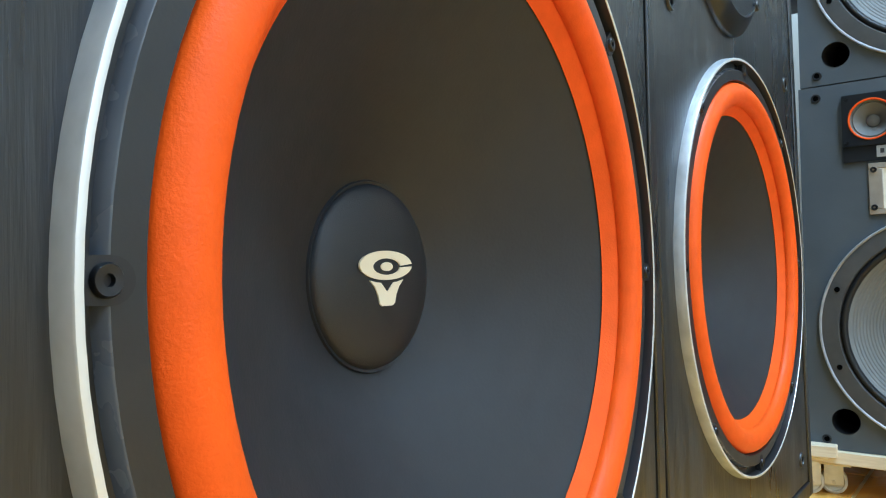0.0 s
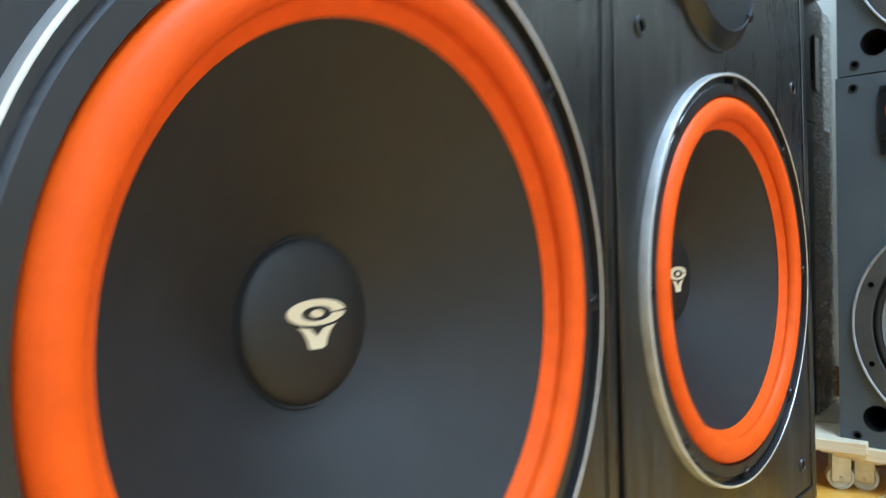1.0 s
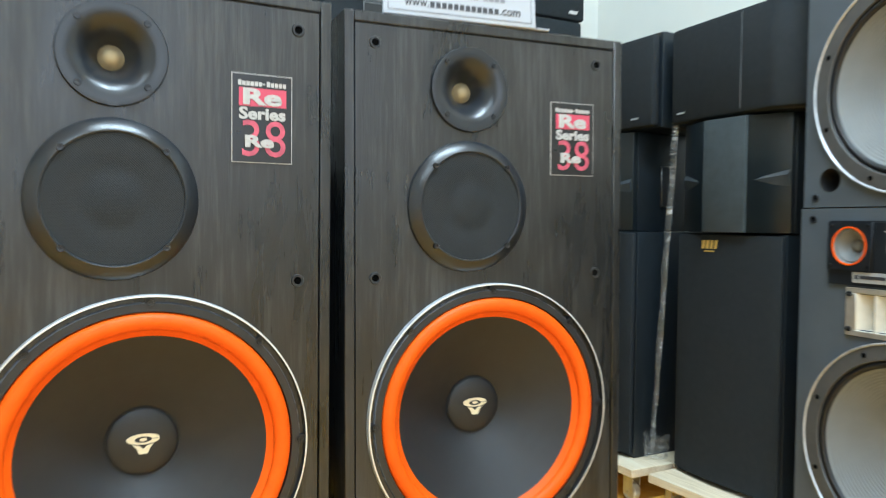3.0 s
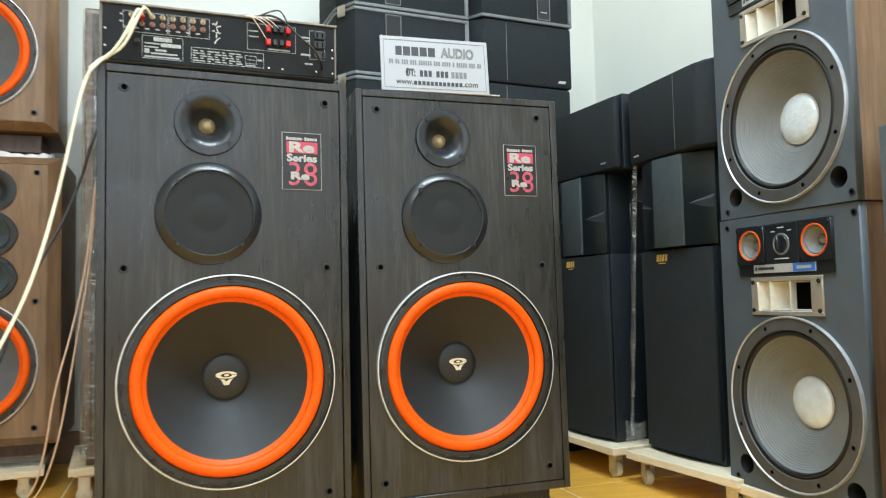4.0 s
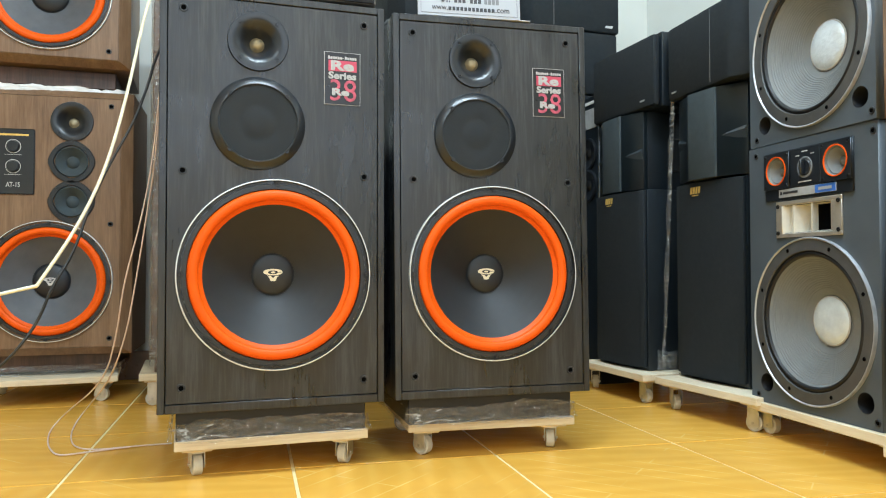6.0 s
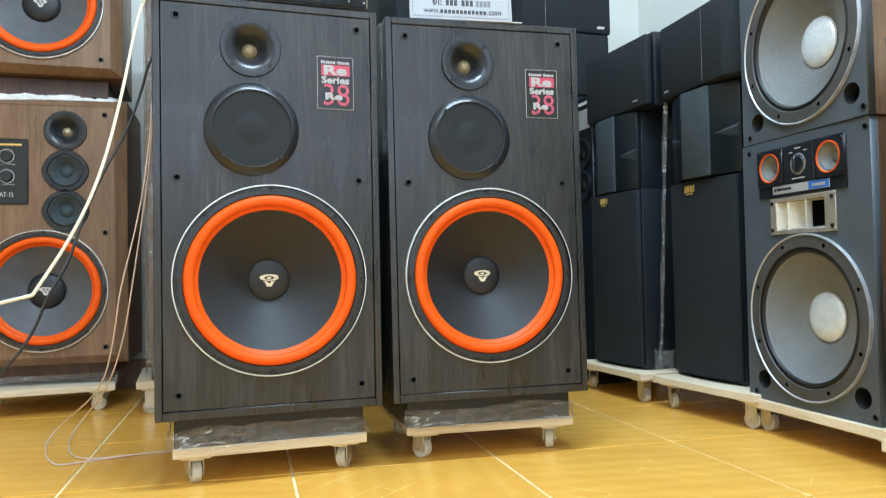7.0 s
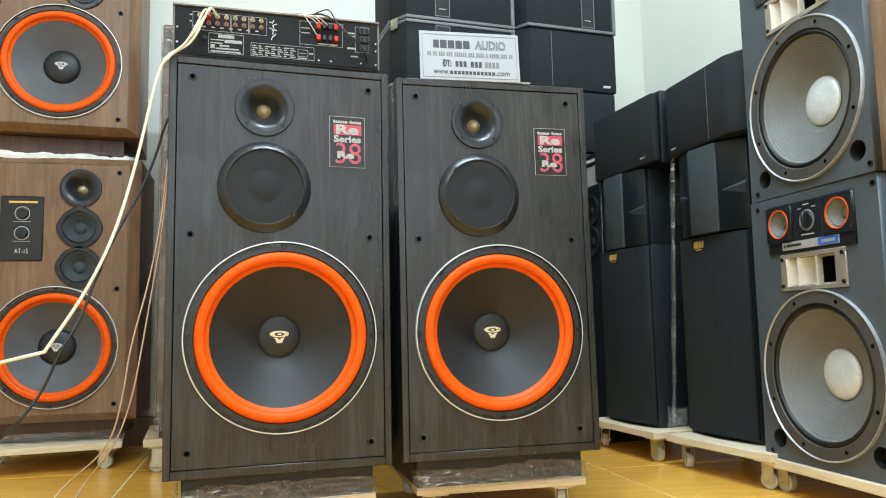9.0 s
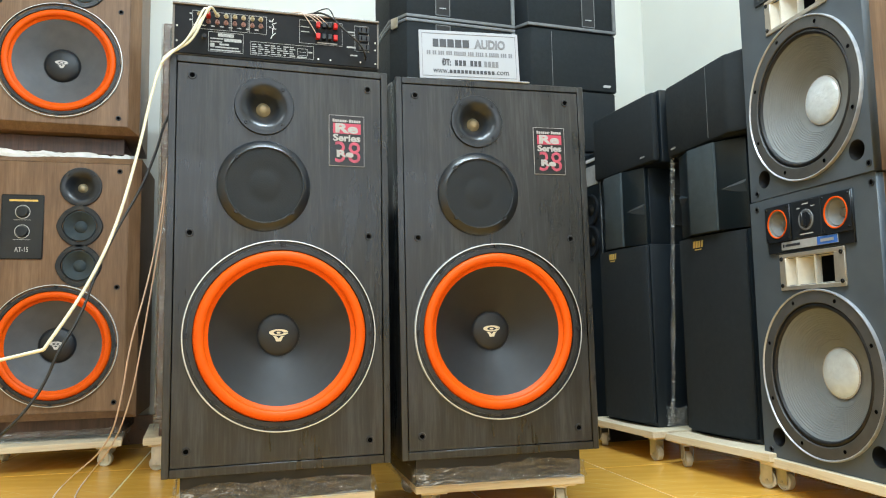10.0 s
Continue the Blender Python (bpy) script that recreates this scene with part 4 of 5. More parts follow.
    for x in (-0.104, 0.096):
        t = part("tweeter", pierced_panel(x - 0.046, x + 0.046, 0.540, 0.630, y - 0.010, y - 0.0051, [(x, 0.585, 0.0335)]), M_PLASTIC, pnl, "square black tweeter plate", smooth=0)
        part("orange_ring", lathe([(0.0365, -0.0100), (0.0365, -0.0118), (0.0352, -0.0122), (0.0338, -0.0116), (0.0332, -0.0095)], x, 0.585, 48, y0=y), M_ORANGE, t, "orange ring")
        part("tweeter_cone", lathe([(0.0332, -0.0095), (0.0315, -0.0030), (0.0290, -0.0045), (0.0265, -0.0020), (0.0110, 0.0150), (0.0105, 0.0115), (0.0060, 0.0080), (0.0, 0.0070)], x, 0.585, 40, y0=y), M_GCONE, t, "pale small cone")
        screws(t, [(x + a, 0.585 + b) for a in (-0.039, 0.039) for b in (-0.038, 0.038)], y - 0.010, 0.7)
    part("control_plate", box(-0.054, 0.046, y - 0.0075, y - 0.005, 0.540, 0.630, 0.0008), M_PLASTIC, pnl, smooth=0)
    part("control_dial", lathe([(0.0205, -0.0078), (0.0215, -0.0088), (0.0250, -0.0088), (0.0258, -0.0076)], -0.004, 0.583, 40, y0=y), M_GREYTRIM, pnl, "grey dial ring")
    kn = lathe([(0.0, -0.010), (0.0185, -0.010), (0.0200, -0.0076)], -0.004, 0.583, 32, y0=y)
    box(-0.008, 0.000, y - 0.022, y - 0.009, 0.566, 0.600, 0.002, kn)
    part("control_knob", kn, M_PLASTIC, pnl, "black pointer knob")
    bars([(-0.026, 0.018, 0.548, 0.5505), (-0.014, 0.006, 0.620, 0.6225), (-0.034, -0.022, 0.612, 0.614), (0.016, 0.028, 0.612, 0.614)], y - 0.0076, M_WHITE, pnl)
    lab = part("label_plate", box(-0.098, 0.094, y - 0.0068, y - 0.005, 0.5175, 0.5375, 0.0005), M_SILVERLABEL, pnl, "silver and blue label strip", smooth=0)
    part("blue_panel", box(0.028, 0.093, y - 0.0072, y - 0.0066, 0.5182, 0.5368), M_BLUE, lab, smooth=0)
    bars([(-0.092, -0.086, 0.524, 0.532), (-0.082, -0.030, 0.525, 0.531)], y - 0.0069, M_INK, lab)
    bars([(0.040, 0.082, 0.524, 0.531)], y - 0.0073, M_SILVERLABEL, lab)
    sockets(s, [(-0.193, 0.635), (0.195, 0.635), (-0.193, 0.018), (0.195, 0.018)], y, 0.95)
    return s


# front faces the room; the pair is stacked
def along_side(x, y, z, turn):
    return pose(x, y, z, 0, 0, -90 + turn)


C_AT = (1.2325, -0.188)
mon_low = slate_monitor(along_side(*C_AT, 0.086, -5.3), "slate grey speaker with pale ribbed woofer on a dolly")
mon_up = copy_thing(mon_low, along_side(C_AT[0] - 0.002, C_AT[1] - 0.003, 0.7445, -6.3))
dolly(along_side(C_AT[0] + 0.17, C_AT[1] - 0.035, 0, -5.5), 0.50, 0.40, 0.062, 0.023, "pale pine dolly on castors under slate grey speakers", (100, 60, 20, 10))

# single monitor farther along the wall
E_AT = (1.114, -0.736)
edge = thing("floor_monitor", along_side(*E_AT, 0.086, -5.5), "slate grey speaker with plain painted front", "speaker")
part("cabinet", box(-0.235, 0.235, 0.002, 0.38, 0.0, 0.782, 0.002), M_WALNUT, edge, "walnut veneered box")
part("baffle", box(-0.235, 0.235, -0.016, 0.002, 0.0, 0.782, 0.0015), M_SLATE, edge, "slate grey painted front")
sockets(edge, [(x, z) for x in (-0.195, 0.195) for z in (0.04, 0.748)], -0.016)
part("trim_strip", box(-0.185, -0.170, -0.019, -0.016, 0.30, 0.58, 0.001), M_PLASTIC, edge)
dolly(along_side(E_AT[0] + 0.17, E_AT[1], 0, -5.5), 0.50, 0.40, 0.062, 0.023, "pale pine dolly on castors under a slate grey speaker", (80, 40, 20, 10))


# ---- black cloth-fronted speakers along the side wall ----
def bowed(w, depth, bow, n=12):
    front = [(-w + 2 * w * k / n, -bow * (1 - (2 * k / n - 1) ** 2)) for k in range(n + 1)]
    return front + [(w, depth), (-w, depth)]


def cloth_speaker(m, label):
    s = thing("cloth_front_speaker", m, label, "speaker", "tall black cloth-fronted speakers")
    part("cabinet", prism([(-0.153, 0.012), (0.153, 0.012), (0.153, 0.29), (-0.153, 0.29)], 0.0, 0.592, 0.003), M_VINYL, s, "black vinyl box")
    part("grille", prism(bowed(0.149, 0.010, 0.016), 0.012, 0.588, 0.003), M_CLOTH, s, "bowed black cloth grille")
    lg = bmesh.new()
    for k in range(4):
        x = -0.060 + k * 0.0125
        join(lg, plate([(x, 0.556), (x + 0.008, 0.556), (x + 0.011, 0.576), (x + 0.003, 0.576)], -0.0165, -0.0125))
    join(lg, plate([(-0.052, 0.549), (-0.022, 0.549), (-0.021, 0.552), (-0.051, 0.552)], -0.0165, -0.0125))
    part("emblem", lg, M_GOLD, s, "gold slanted emblem", smooth=0)
    return s


V2 = (1.278, 0.258)
V1 = (1.232, 0.668)
v2 = cloth_speaker(along_side(*V2, 0.0965, 0), "black cloth-fronted speaker with gold emblem on a dolly")
v1 = copy_thing(v2, along_side(*V1, 0.0965, 0))
dolly(along_side(1.410, 0.205, 0, 2), 0.42, 0.42, 0.075, 0.021, "pale pine dolly on castors under a black speaker", (70, 110, 20, 10))
dolly(along_side(1.388, 0.652, 0, -1), 0.42, 0.42, 0.075, 0.021, "pale pine dolly on castors under a black speaker", (60, 95, 20, 10))


M_FLARE = simple("charcoal_plastic", (0.028, 0.036, 0.043), 0.45)


def facet_speaker(m, label):
    """A low cabinet with a cloth band between two angled glossy cheeks."""
    s = thing("faceted_speaker", m, label, "speaker", "black speakers with angled glossy cheeks")
    H = 0.262
    part("cabinet", prism([(-0.148, 0.055), (0.148, 0.055), (0.146, 0.28), (-0.146, 0.28)], 0.0, H, 0.003), M_VINYL, s, "black vinyl box")
    part("centre_band", prism([(-0.058, 0.0), (0.058, 0.0), (0.064, 0.054), (-0.064, 0.054)], 0.002, H - 0.002, 0.002), M_GREYCLOTH, s, "charcoal cloth band")
    for sx in (-1, 1):
        a, b = 0.0595, 0.147
        pts = [(sx * a, 0.006), (sx * b, 0.040), (sx * b, 0.054), (sx * a, 0.054)]
        part("cheek", prism(pts if sx > 0 else pts[::-1], 0.002, H - 0.002, 0.0015), M_GLOSSY, s, "glossy angled cheek")
        # wedge flare across the cheek
        fl = bmesh.new()
        xs = (a + 0.015, b - 0.004)
        ys = [0.006 + (0.034 / (b - a)) * (x - a) for x in xs]
        v = [fl.verts.new(p) for p in ((sx * xs[0], ys[0] - 0.0015, 0.118), (sx * xs[1], ys[1] + 0.001, 0.098), (sx * xs[1], ys[1] - 0.006, 0.128), (sx * xs[1], ys[1] + 0.004, 0.146))]
        fl.faces.new((v[0], v[1], v[2]))
        fl.faces.new((v[0], v[2], v[3]))
        fl.faces.new((v[1], v[3], v[2]))
        fl.faces.new((v[0], v[3], v[1]))
        part("flare", fl, M_FLARE, s, "grey wedge flare", smooth=0)
    part("side_grip", box(0.1465, 0.1545, 0.13, 0.18, 0.065, 0.175, 0.003), M_PLASTIC, s)
    return s


f2 = facet_speaker(along_side(1.247, 0.246, 0.6895, 2), "black speaker with charcoal cloth band and glossy cheeks")
f1 = copy_thing(f2, along_side(1.222, 0.700, 0.6895, -2))


def shelf_speaker(m, label, angled):
    s = thing("bookshelf_speaker", m, label, "speaker", "black bookshelf speakers")
    right = [(0.112, 0.0), (0.215, 0.062), (0.215, 0.23)] if angled else [(0.195, 0.0), (0.195, 0.24)]
    left = [(-0.218, 0.23), (-0.218, 0.0)] if angled else [(-0.195, 0.24), (-0.195, 0.0)]
    part("cabinet", prism([(x, max(y, 0.03) if y < 0.2 else y) for x, y in left[::-1]] [::-1] + [(x, y + 0.03 if y < 0.2 else y) for x, y in right], 0.0, 0.246, 0.010), M_VINYL, s, "black vinyl box")
    front = [(left[1][0] + 0.004, 0.028), (left[1][0] + 0.004, 0.0)] + [(x - 0.004, y) for x, y in right[:-1]] + [(right[-2][0] - 0.004, right[-2][1] + 0.028)]
    if angled:
        front.append((0.112, 0.028))
    part("grille", prism(front, 0.004, 0.236, 0.012), M_CLOTH, s, "black cloth grille")
    x = left[1][0] + 0.045 if angled else 0.13
    part("emblem", plate([(x - 0.014, 0.025), (x + 0.011, 0.025), (x + 0.014, 0.0295), (x - 0.011, 0.0295)], -0.0025, 0.002), M_SILVERLABEL, s, "small silver emblem", smooth=0)
    if angled:
        part("seam", box(0.018, 0.0195, -0.0006, 0.004, 0.014, 0.226), M_GREYTRIM, s, smooth=0)
    return s


shelf_speaker(along_side(1.250, 0.222, 0.9525, -5), "black bookshelf speaker with angled front and silver emblem", True)
shelf_speaker(along_side(1.240, 0.660, 0.9525, 0), "black bookshelf speaker with flat cloth front", False)


# ---- stacked cabinets by the back wall ----
def stack_box(x0, x1, y, z0, z1, trim, emblem_at, label, chamfer=False):
    s = thing("stacked_speaker", pose((x0 + x1) / 2, y, z0), label, "speaker", "black speakers stacked by the back wall")
    w, h = (x1 - x0) / 2, z1 - z0
    if chamfer:
        part("cabinet", prism([(-w, 0.05), (-w + 0.05, 0.0), (w, 0.0), (w, 0.30), (-w, 0.30)], 0.0, h, 0.008), M_CLOTH, s, "black cloth-covered box")
        part("seam", box(-w * 0.36, -w * 0.36 + 0.002, -0.0008, 0.003, 0.01, h - 0.01), M_GREYTRIM, s, smooth=0)
    else:
        plan = [(-w, 0.085), (-w + 0.045, 0.0), (w, 0.0), (w, 0.32), (-w, 0.32)]
        part("cabinet", prism(plan, 0.0, h, 0.003), M_CLOTH, s, "black cloth-covered box")
        pp = part("port_panel", box(trim - 0.030, trim + 0.030, -0.004, 0.001, 0.016, h - 0.016, 0.002), M_PLASTIC, s, "black panel with a pale outline")
        for a, b, e, f in ((-0.030, 0.030, 0.016, 0.019), (-0.030, 0.030, h - 0.019, h - 0.016), (-0.030, -0.027, 0.019, h - 0.019), (0.027, 0.030, 0.019, h - 0.019)):
            part("outline", box(trim + a, trim + b, -0.0052, -0.0038, e, f), M_GREYTRIM, pp, smooth=0)
        part("mark", box(trim - 0.014, trim + 0.014, -0.0052, -0.0038, 0.045, 0.048), M_SILVERLABEL, pp, smooth=0)
        wide = [(-w - 0.004, 0.083), (-w + 0.043, -0.005), (w + 0.004, -0.005), (w + 0.004, 0.324), (-w - 0.004, 0.324)]
        for z in (0.0, h - 0.012):
            part("edge_trim", prism(wide, z + 0.0002, z + 0.012, 0.002), M_GREYTRIM, s, "grey edge trim")
        part("edge_trim", box(w - 0.012, w + 0.004, -0.005, 0.012, 0.0125, h - 0.0125, 0.002), M_GREYTRIM, s, "grey edge trim")
        part("latch", prism([(-w - 0.002, 0.062), (-w + 0.016, 0.030), (-w + 0.022, 0.035), (-w + 0.006, 0.066)], h - 0.030, h + 0.012, 0.003), M_ZINC, s, "bright metal latch")
    if emblem_at:
        ex, ez, ew, eh = emblem_at
        for k in range(4 if eh > 0.015 else 1):
            n = 4 if eh > 0.015 else 1
            part("emblem", plate([(ex + ew * k / n, ez), (ex + ew * (k + 0.8) / n, ez), (ex + ew * (k + 0.8) / n + 0.006, ez + eh), (ex + ew * k / n + 0.006, ez + eh)], -0.0035, 0.001), M_WHITE, s, "pale emblem", smooth=0)
    return s


SY = 1.05
stack_box(0.532, 1.020, SY, 0.86, 1.10, -0.055, None, "black speaker with grey edge trim in a stack")
stack_box(0.532, 1.020, SY, 1.105, 1.350, -0.055, None, "black speaker with grey edge trim in a stack")
stack_box(0.532, 1.020, SY, 1.355, 1.600, -0.055, None, "black speaker with grey edge trim in a stack")
stack_box(0.532, 1.020, SY, 1.605, 1.850, -0.055, None, "black speaker with grey edge trim in a stack")
stack_box(1.045, 1.470, SY, 0.87, 1.120, False, None, "black cloth-covered speaker with rounded edges", True)
stack_box(1.045, 1.470, SY, 1.125, 1.375, False, None, "black cloth-covered speaker with rounded edges", True)
stack_box(1.045, 1.480, SY, 1.380, 1.625, False, (0.150, 0.018, 0.040, 0.010), "black cloth-covered speaker with silver emblem", True)
stack_box(1.038, 1.480, SY, 1.630, 1.875, 0.095, (-0.150, 0.135, 0.17, 0.030), "black speaker with grey trim and pale emblem", False)
for x0, x1 in ((0.17, 1.03), (1.035, 1.49)):
    st = thing("storage_cabinet", pose((x0 + x1) / 2, SY - 0.01, 0.0), "dark cabinet holding up a stack of speakers", "cabinet")
    w = (x1 - x0) / 2
    part("body", box(-w, w, 0.0, 0.38, 0.0, 0.858 if x0 < 1 else 0.868, 0.004), M_VINYL, st)
    part("door", box(-w + 0.01, w - 0.01, -0.012, 0.0, 0.03, 0.84, 0.003), M_CLOTH, st)

# ---- a narrow speaker glimpsed behind the cloth-fronted row ----
slim = thing("slim_speaker", along_side(1.275, 0.945, 0.0, 0), "narrow black speaker with white trim and dark drivers", "speaker")
part("body", box(-0.075, 0.075, 0.0, 0.26, 0.0, 1.085, 0.004), M_VINYL, slim, "black vinyl box")
part("trim_strip", box(-0.070, 0.070, -0.004, 0.0, 1.052, 1.064, 0.001), M_FOAM, slim, "white strip")
part("label_plate", box(-0.060, 0.060, -0.004, 0.0, 0.960, 1.035, 0.001), M_SILVERLABEL, slim, "pale label plate")
for z in (0.865, 0.745):
    d = part("driver", lathe([(0.062, 0.001), (0.062, -0.008), (0.056, -0.010), (0.050, -0.004), (0.022, 0.0)], 0.0, z, 40), M_PLASTIC, slim, "black driver rim")
    part("dust_cap", lathe([(0.022, -0.001), (0.014, -0.008), (0.0, -0.011)], 0.0, z, 28), M_STEEL, d, "dark metal dome")

# ---- wrapping film hanging between the cloth-fronted speakers ----
solo("plastic_wrap", crumpled(0.11, 0.97, [(0.0, 0.008), (0.0, 0.0), (0.011, -0.004)], 31.0, rows=90, cols=14, amp=0.008), M_FILM, "hanging strip of clear film beside a black speaker", "plastic wrap", "plastic wrap at the speaker bases", m=pose(1.285, 0.506, 0, 4.2, 0, 0) @ pose(0, 0, 0, 0, 0, -40), smooth=0)

solo("plastic_wrap", crumpled(0.104, 0.165, [(0.0, 0.03), (-0.012, 0.0), (0.02, -0.02), (0.04, 0.0)], 41.0, rows=16, cols=40, amp=0.02), M_FILM, "knotted end of clear film by a black speaker", "plastic wrap", "plastic wrap at the speaker bases", m=pose(1.285, 0.496, 0, 0, 0, -40), smooth=0)

# film stretched over the side of the nearer cloth-fronted speaker, its grey glare painted as haze
solo("plastic_wrap", crumpled(0.098, 0.93, [(0.10, -0.155), (0.285, -0.155)], 57.0, rows=60, cols=40, amp=0.003), M_GLARE_FILM, "clear film stretched over a black speaker's side", "plastic wrap", "plastic wrap at the speaker bases", m=pose(V2[0], V2[1], 0), smooth=0)

# ---- cables ----
CABLE_A = [(-0.150, 0.035, 1.123), (-0.180, 0.010, 1.061), (-0.209, -0.016, 1.006), (-0.225, -0.018, 0.996), (-0.242, -0.020, 0.977), (-0.258, -0.030, 0.919), (-0.281, -0.060, 0.773), (-0.315, -0.100, 0.613), (-0.358, -0.142, 0.500), (-0.414, -0.170, 0.402), (-0.414, -0.170, 0.402), (-0.515, -0.200, 0.377), (-0.619, -0.200, 0.338)]
CABLE_B = [(-0.223, 0.050, 0.899), (-0.241, 0.040, 0.856), (-0.250, 0.040, 0.810), (-0.278, 0.030, 0.723), (-0.321, 0.000, 0.631), (-0.349, -0.040, 0.550), (-0.371, -0.070, 0.459), (-0.402, -0.100, 0.399), (-0.422, -0.100, 0.340), (-0.448, -0.120, 0.295), (-0.480, -0.120, 0.259), (-0.544, -0.120, 0.207)]
CABLE_C = [(-0.232, 0.080, 0.796), (-0.242, 0.100, 0.673), (-0.268, 0.120, 0.530), (-0.304, 0.160, 0.399), (-0.319, 0.200, 0.288), (-0.349, 0.260, 0.178), (-0.476, 0.654, 0.050), (-0.518, 0.666, 0.004), (-0.500, 0.492, 0.004), (-0.469, 0.369, 0.004), (-0.445, 0.332, 0.004), (-0.397, 0.348, 0.004), (-0.302, 0.373, 0.004)]
CABLE_D = [(-0.230, 0.090, 0.799), (-0.239, 0.110, 0.662), (-0.261, 0.130, 0.519), (-0.280, 0.160, 0.398), (-0.300, 0.200, 0.287), (-0.336, 0.260, 0.183), (-0.432, 0.743, 0.050), (-0.466, 0.700, 0.004), (-0.451, 0.513, 0.004), (-0.423, 0.399, 0.004), (-0.369, 0.363, 0.004), (-0.290, 0.380, 0.004), (-0.207, 0.378, 0.004)]
tube("signal_cable", CABLE_A, 0.0030, M_CABLE, "cream twin cable hanging from the amplifier", "cable", group="loose cables")
tube("signal_cable", [(-0.139, 0.022, 1.102), (-0.150, 0.000, 1.118), (-0.165, -0.004, 1.080), (-0.185, -0.006, 1.030), (-0.212, -0.012, 1.006), (-0.226, -0.016, 0.999), (-0.242, -0.016, 0.980)], 0.0026, M_CABLE, "cream cable strand plugged into an amplifier", "cable", group="loose cables")
tube("signal_cable", [(-0.155, 0.020, 1.102), (-0.160, -0.004, 1.112), (-0.176, -0.010, 1.070), (-0.198, -0.014, 1.022), (-0.220, -0.020, 1.000), (-0.244, -0.026, 0.968)], 0.0022, M_CABLE, "cream cable strand plugged into an amplifier", "cable", group="loose cables")
tube("mains_cable", CABLE_B, 0.0026, M_BLACKCABLE, "thin black cable hanging beside a speaker", "cable", group="loose cables")
tube("speaker_wire", CABLE_C, 0.0018, M_PINKWIRE, "clear copper speaker wire hanging to the floor", "cable", group="loose cables")
tube("speaker_wire", CABLE_D, 0.0018, M_PINKWIRE, "clear copper speaker wire looping on the floor", "cable", group="loose cables")
for k, (x, z) in enumerate(((0.084, 0.108), (0.097, 0.108), (0.110, 0.108), (0.084, 0.081))):
    tube("speaker_wire", [(x - 0.003, 0.033, 0.998 + z), (x - 0.012 - 0.008 * k, 0.010, 1.112 + 0.003 * k), (x - 0.050, 0.026, 1.131), (x - 0.10 - 0.02 * k, 0.10, 1.132)], 0.0010, M_PALEWIRE, "pale pink speaker wire over an amplifier", "cable", group="loose cables")
tube("mains_cable", [(0.190, 0.040, 1.031), (0.187, 0.018, 1.040), (0.172, 0.010, 1.066), (0.135, 0.010, 1.092), (0.108, 0.016, 1.124), (0.070, 0.03, 1.138), (0.02, 0.09, 1.132)], 0.0022, M_BLACKCABLE, "black cable bent over an amplifier", "cable", group="loose cables")
tube("mains_cable", [(0.118, 0.012, 1.108), (0.108, 0.014, 1.135), (0.098, 0.03, 1.150), (0.060, 0.10, 1.150), (0.03, 0.14, 1.128)], 0.0014, M_BLACKCABLE, "thin black cable looped over an amplifier", "cable", group="loose cables")

# ---- the room ----
X0, X1, Y0, Y1, ZC = -2.9, 1.985, -4.2, 1.60, 3.05
solo("wall_back", box(X0 - 0.15, X1 + 0.15, Y1, Y1 + 0.15, -0.05, ZC), M_WALL, "cream painted back wall", "wall", kind="structure")
solo("wall_side", box(X1, X1 + 0.15, Y0 - 0.15, Y1, -0.05, ZC), M_WALL, "cream painted side wall", "wall", kind="structure")
# out-of-view wall; its window opening is assumed, made for the fill lamp
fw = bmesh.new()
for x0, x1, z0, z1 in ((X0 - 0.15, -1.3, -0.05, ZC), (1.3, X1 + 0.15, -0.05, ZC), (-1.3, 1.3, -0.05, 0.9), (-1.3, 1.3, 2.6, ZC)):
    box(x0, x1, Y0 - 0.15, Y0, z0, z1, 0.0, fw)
solo("wall_front", fw, M_WALL, "cream painted wall with an assumed window opening, out of view", "wall", kind="structure")
# frame of the assumed window, added and never in view
win = thing("window_1", pose(0, Y0 - 0.03, 0), "assumed wide window with pale frame, added out of view", "window", kind="structure")
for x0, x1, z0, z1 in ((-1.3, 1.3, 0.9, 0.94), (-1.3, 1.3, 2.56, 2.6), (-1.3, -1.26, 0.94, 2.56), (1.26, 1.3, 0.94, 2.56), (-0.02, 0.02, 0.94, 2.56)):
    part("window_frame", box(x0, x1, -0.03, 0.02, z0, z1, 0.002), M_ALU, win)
solo("wall_left", box(X0 - 0.15, X0, Y0, Y1, -0.05, ZC), M_WALL, "cream painted wall", "wall", kind="structure")
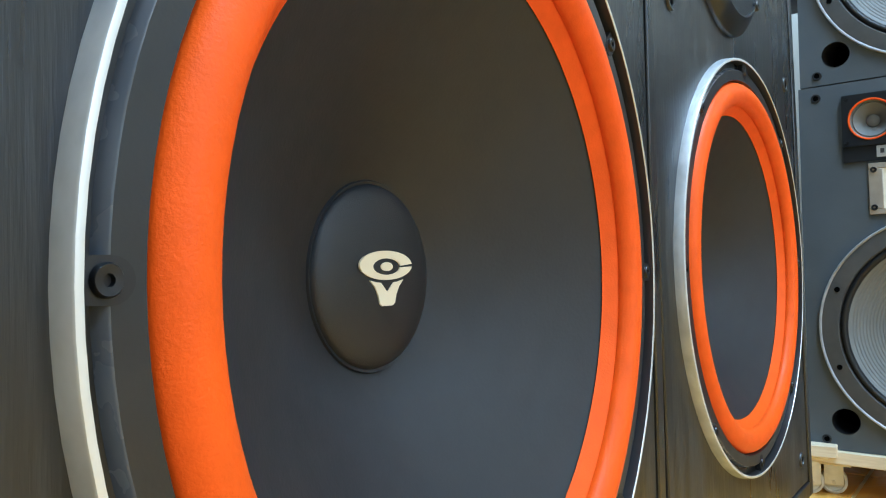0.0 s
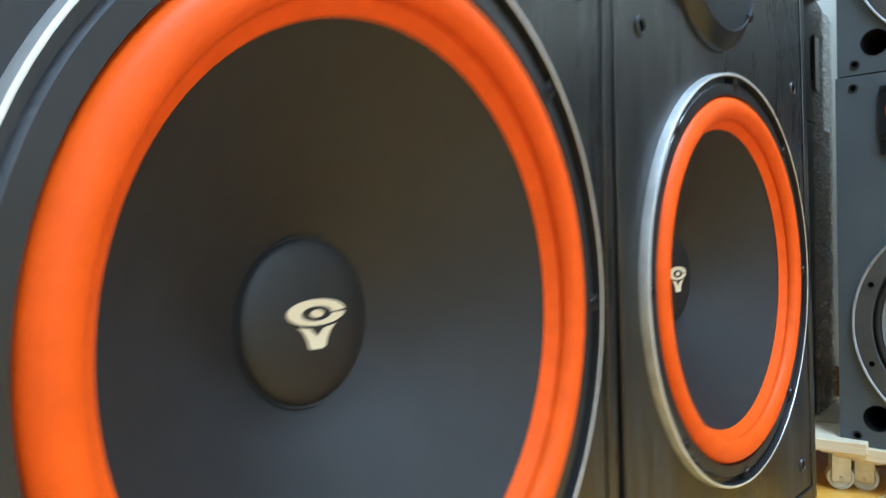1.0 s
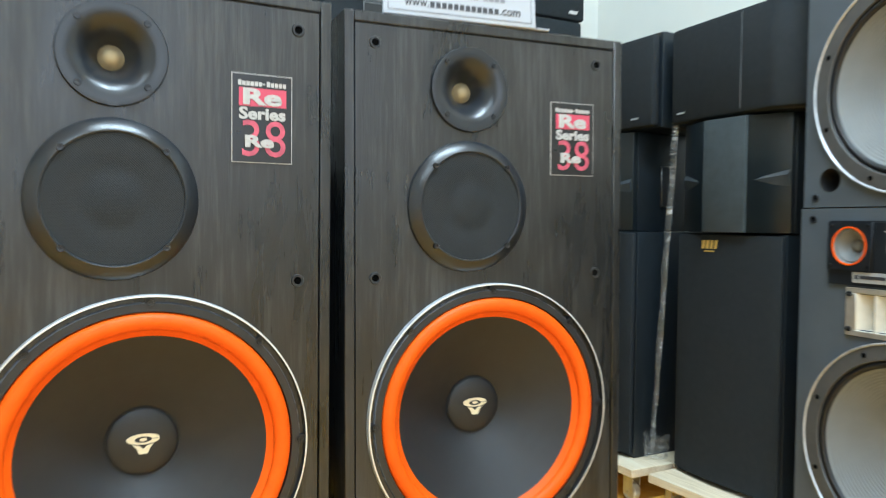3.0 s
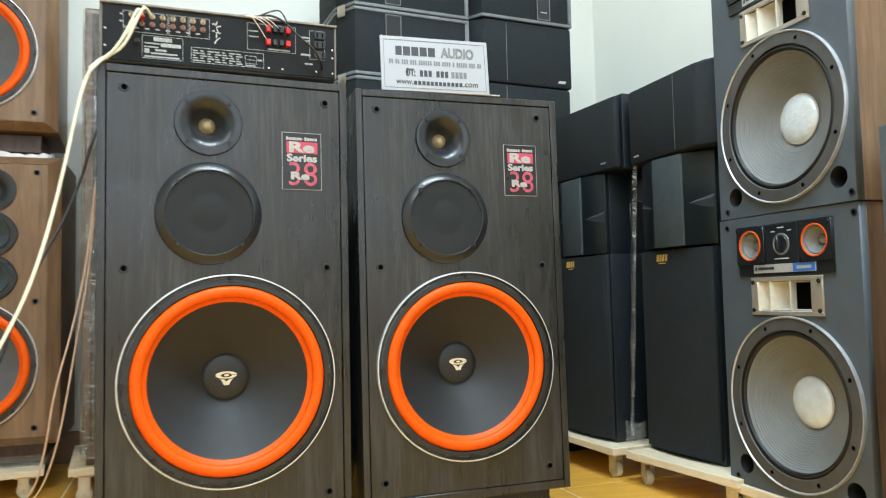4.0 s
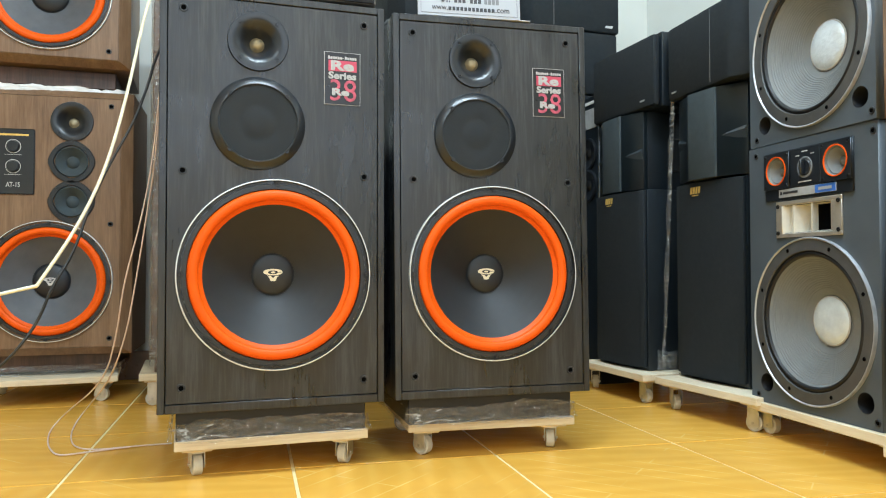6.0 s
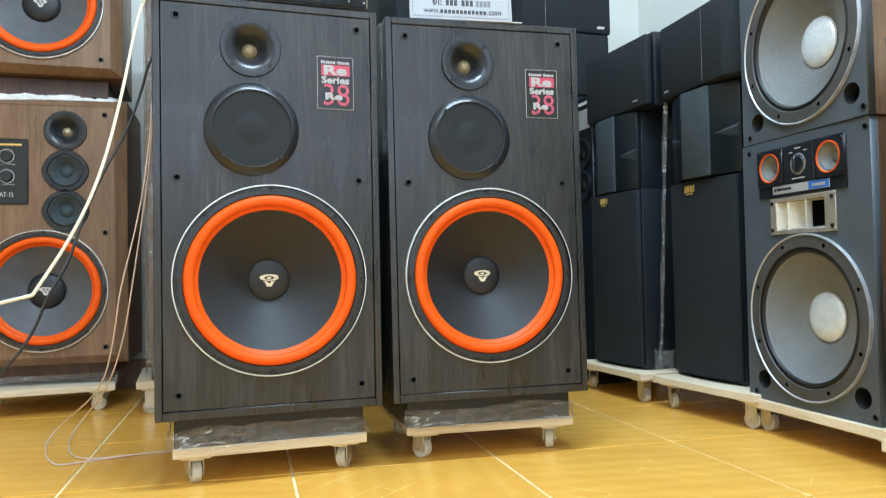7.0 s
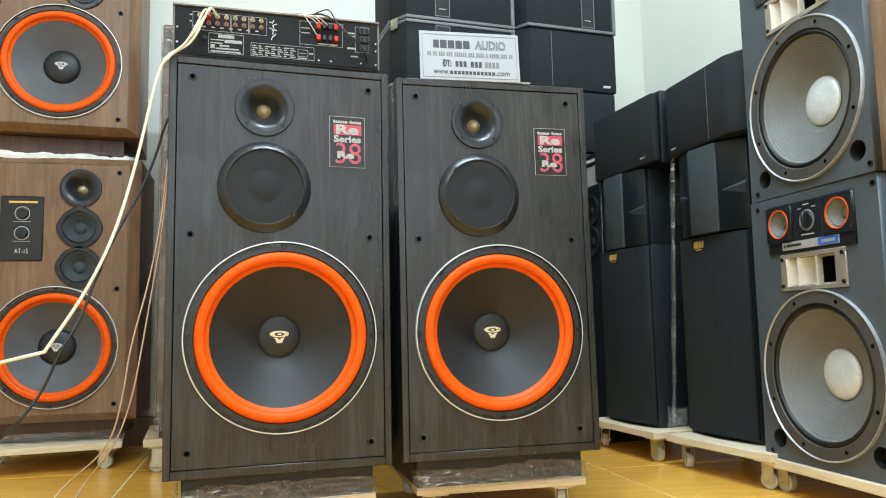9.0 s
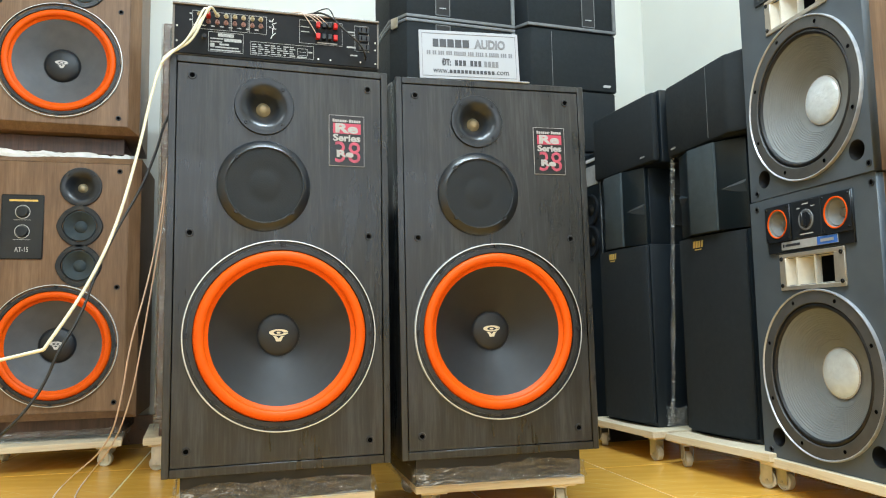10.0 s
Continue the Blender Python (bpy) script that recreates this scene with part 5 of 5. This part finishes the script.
solo("ceiling", box(X0, X1, Y0, Y1, ZC, ZC + 0.1), M_CEIL, "white painted ceiling", "ceiling", kind="structure")
solo("baseboard", box(X0, X1, Y1 - 0.012, Y1, 0.0, 0.11, 0.002), M_SKIRT, "brown tiled skirting along the back wall", "baseboard", kind="structure")
solo("baseboard", box(X1 - 0.012, X1, Y0, Y1 - 0.012, 0.0, 0.11, 0.002), M_SKIRT, "brown tiled skirting along the side wall", "baseboard", kind="structure")
floor = solo("floor", box(X0, X1, Y0, Y1, -0.05, -0.0025), M_GROUT, "glossy yellow wood-look tiled floor with pale joints", "floor", kind="structure")
TS = 0.46
tile = mesh_of("tile", box(-TS / 2 + 0.0036, TS / 2 - 0.0036, -TS / 2 + 0.0036, TS / 2 - 0.0036, -0.008, 0.0, 0.0006), M_TILE, 30)
GRID = pose(0.503, 0.028, 0.0, 0, 0, -4.5)
for i in range(-9, 6):
    for j in range(-11, 6):
        c = GRID @ Vector(((i + 0.5) * TS, (j + 0.5) * TS, 0))
        turn = pose(0, 0, 0, 0, 0, -4.5 + 90 * random.choice((0, 1, 2, 3)))
        if X0 + 0.25 < c.x < X1 - 0.25 and Y0 + 0.25 < c.y < Y1 - 0.25:
            part("tile", tile, None, floor, m=Matrix.Translation(c) @ turn)
        elif X0 - 0.35 < c.x < X1 + 0.35 and Y0 - 0.35 < c.y < Y1 + 0.35:
            # cut tiles along the walls
            cut = bmesh.new()
            cut.from_mesh(tile)
            place = Matrix.Translation(c) @ turn
            cut.transform(place)
            for co, no in (((X0, 0, 0), (-1, 0, 0)), ((X1, 0, 0), (1, 0, 0)), ((0, Y0, 0), (0, -1, 0)), ((0, Y1, 0), (0, 1, 0))):
                bmesh.ops.bisect_plane(cut, geom=cut.verts[:] + cut.edges[:] + cut.faces[:], plane_co=co, plane_no=no, clear_outer=True)
            if len(cut.faces) > 2:
                cut.transform(place.inverted())
                part("tile", mesh_of("cut_tile", cut, M_TILE, 30), None, floor, m=place)
            else:
                cut.free()
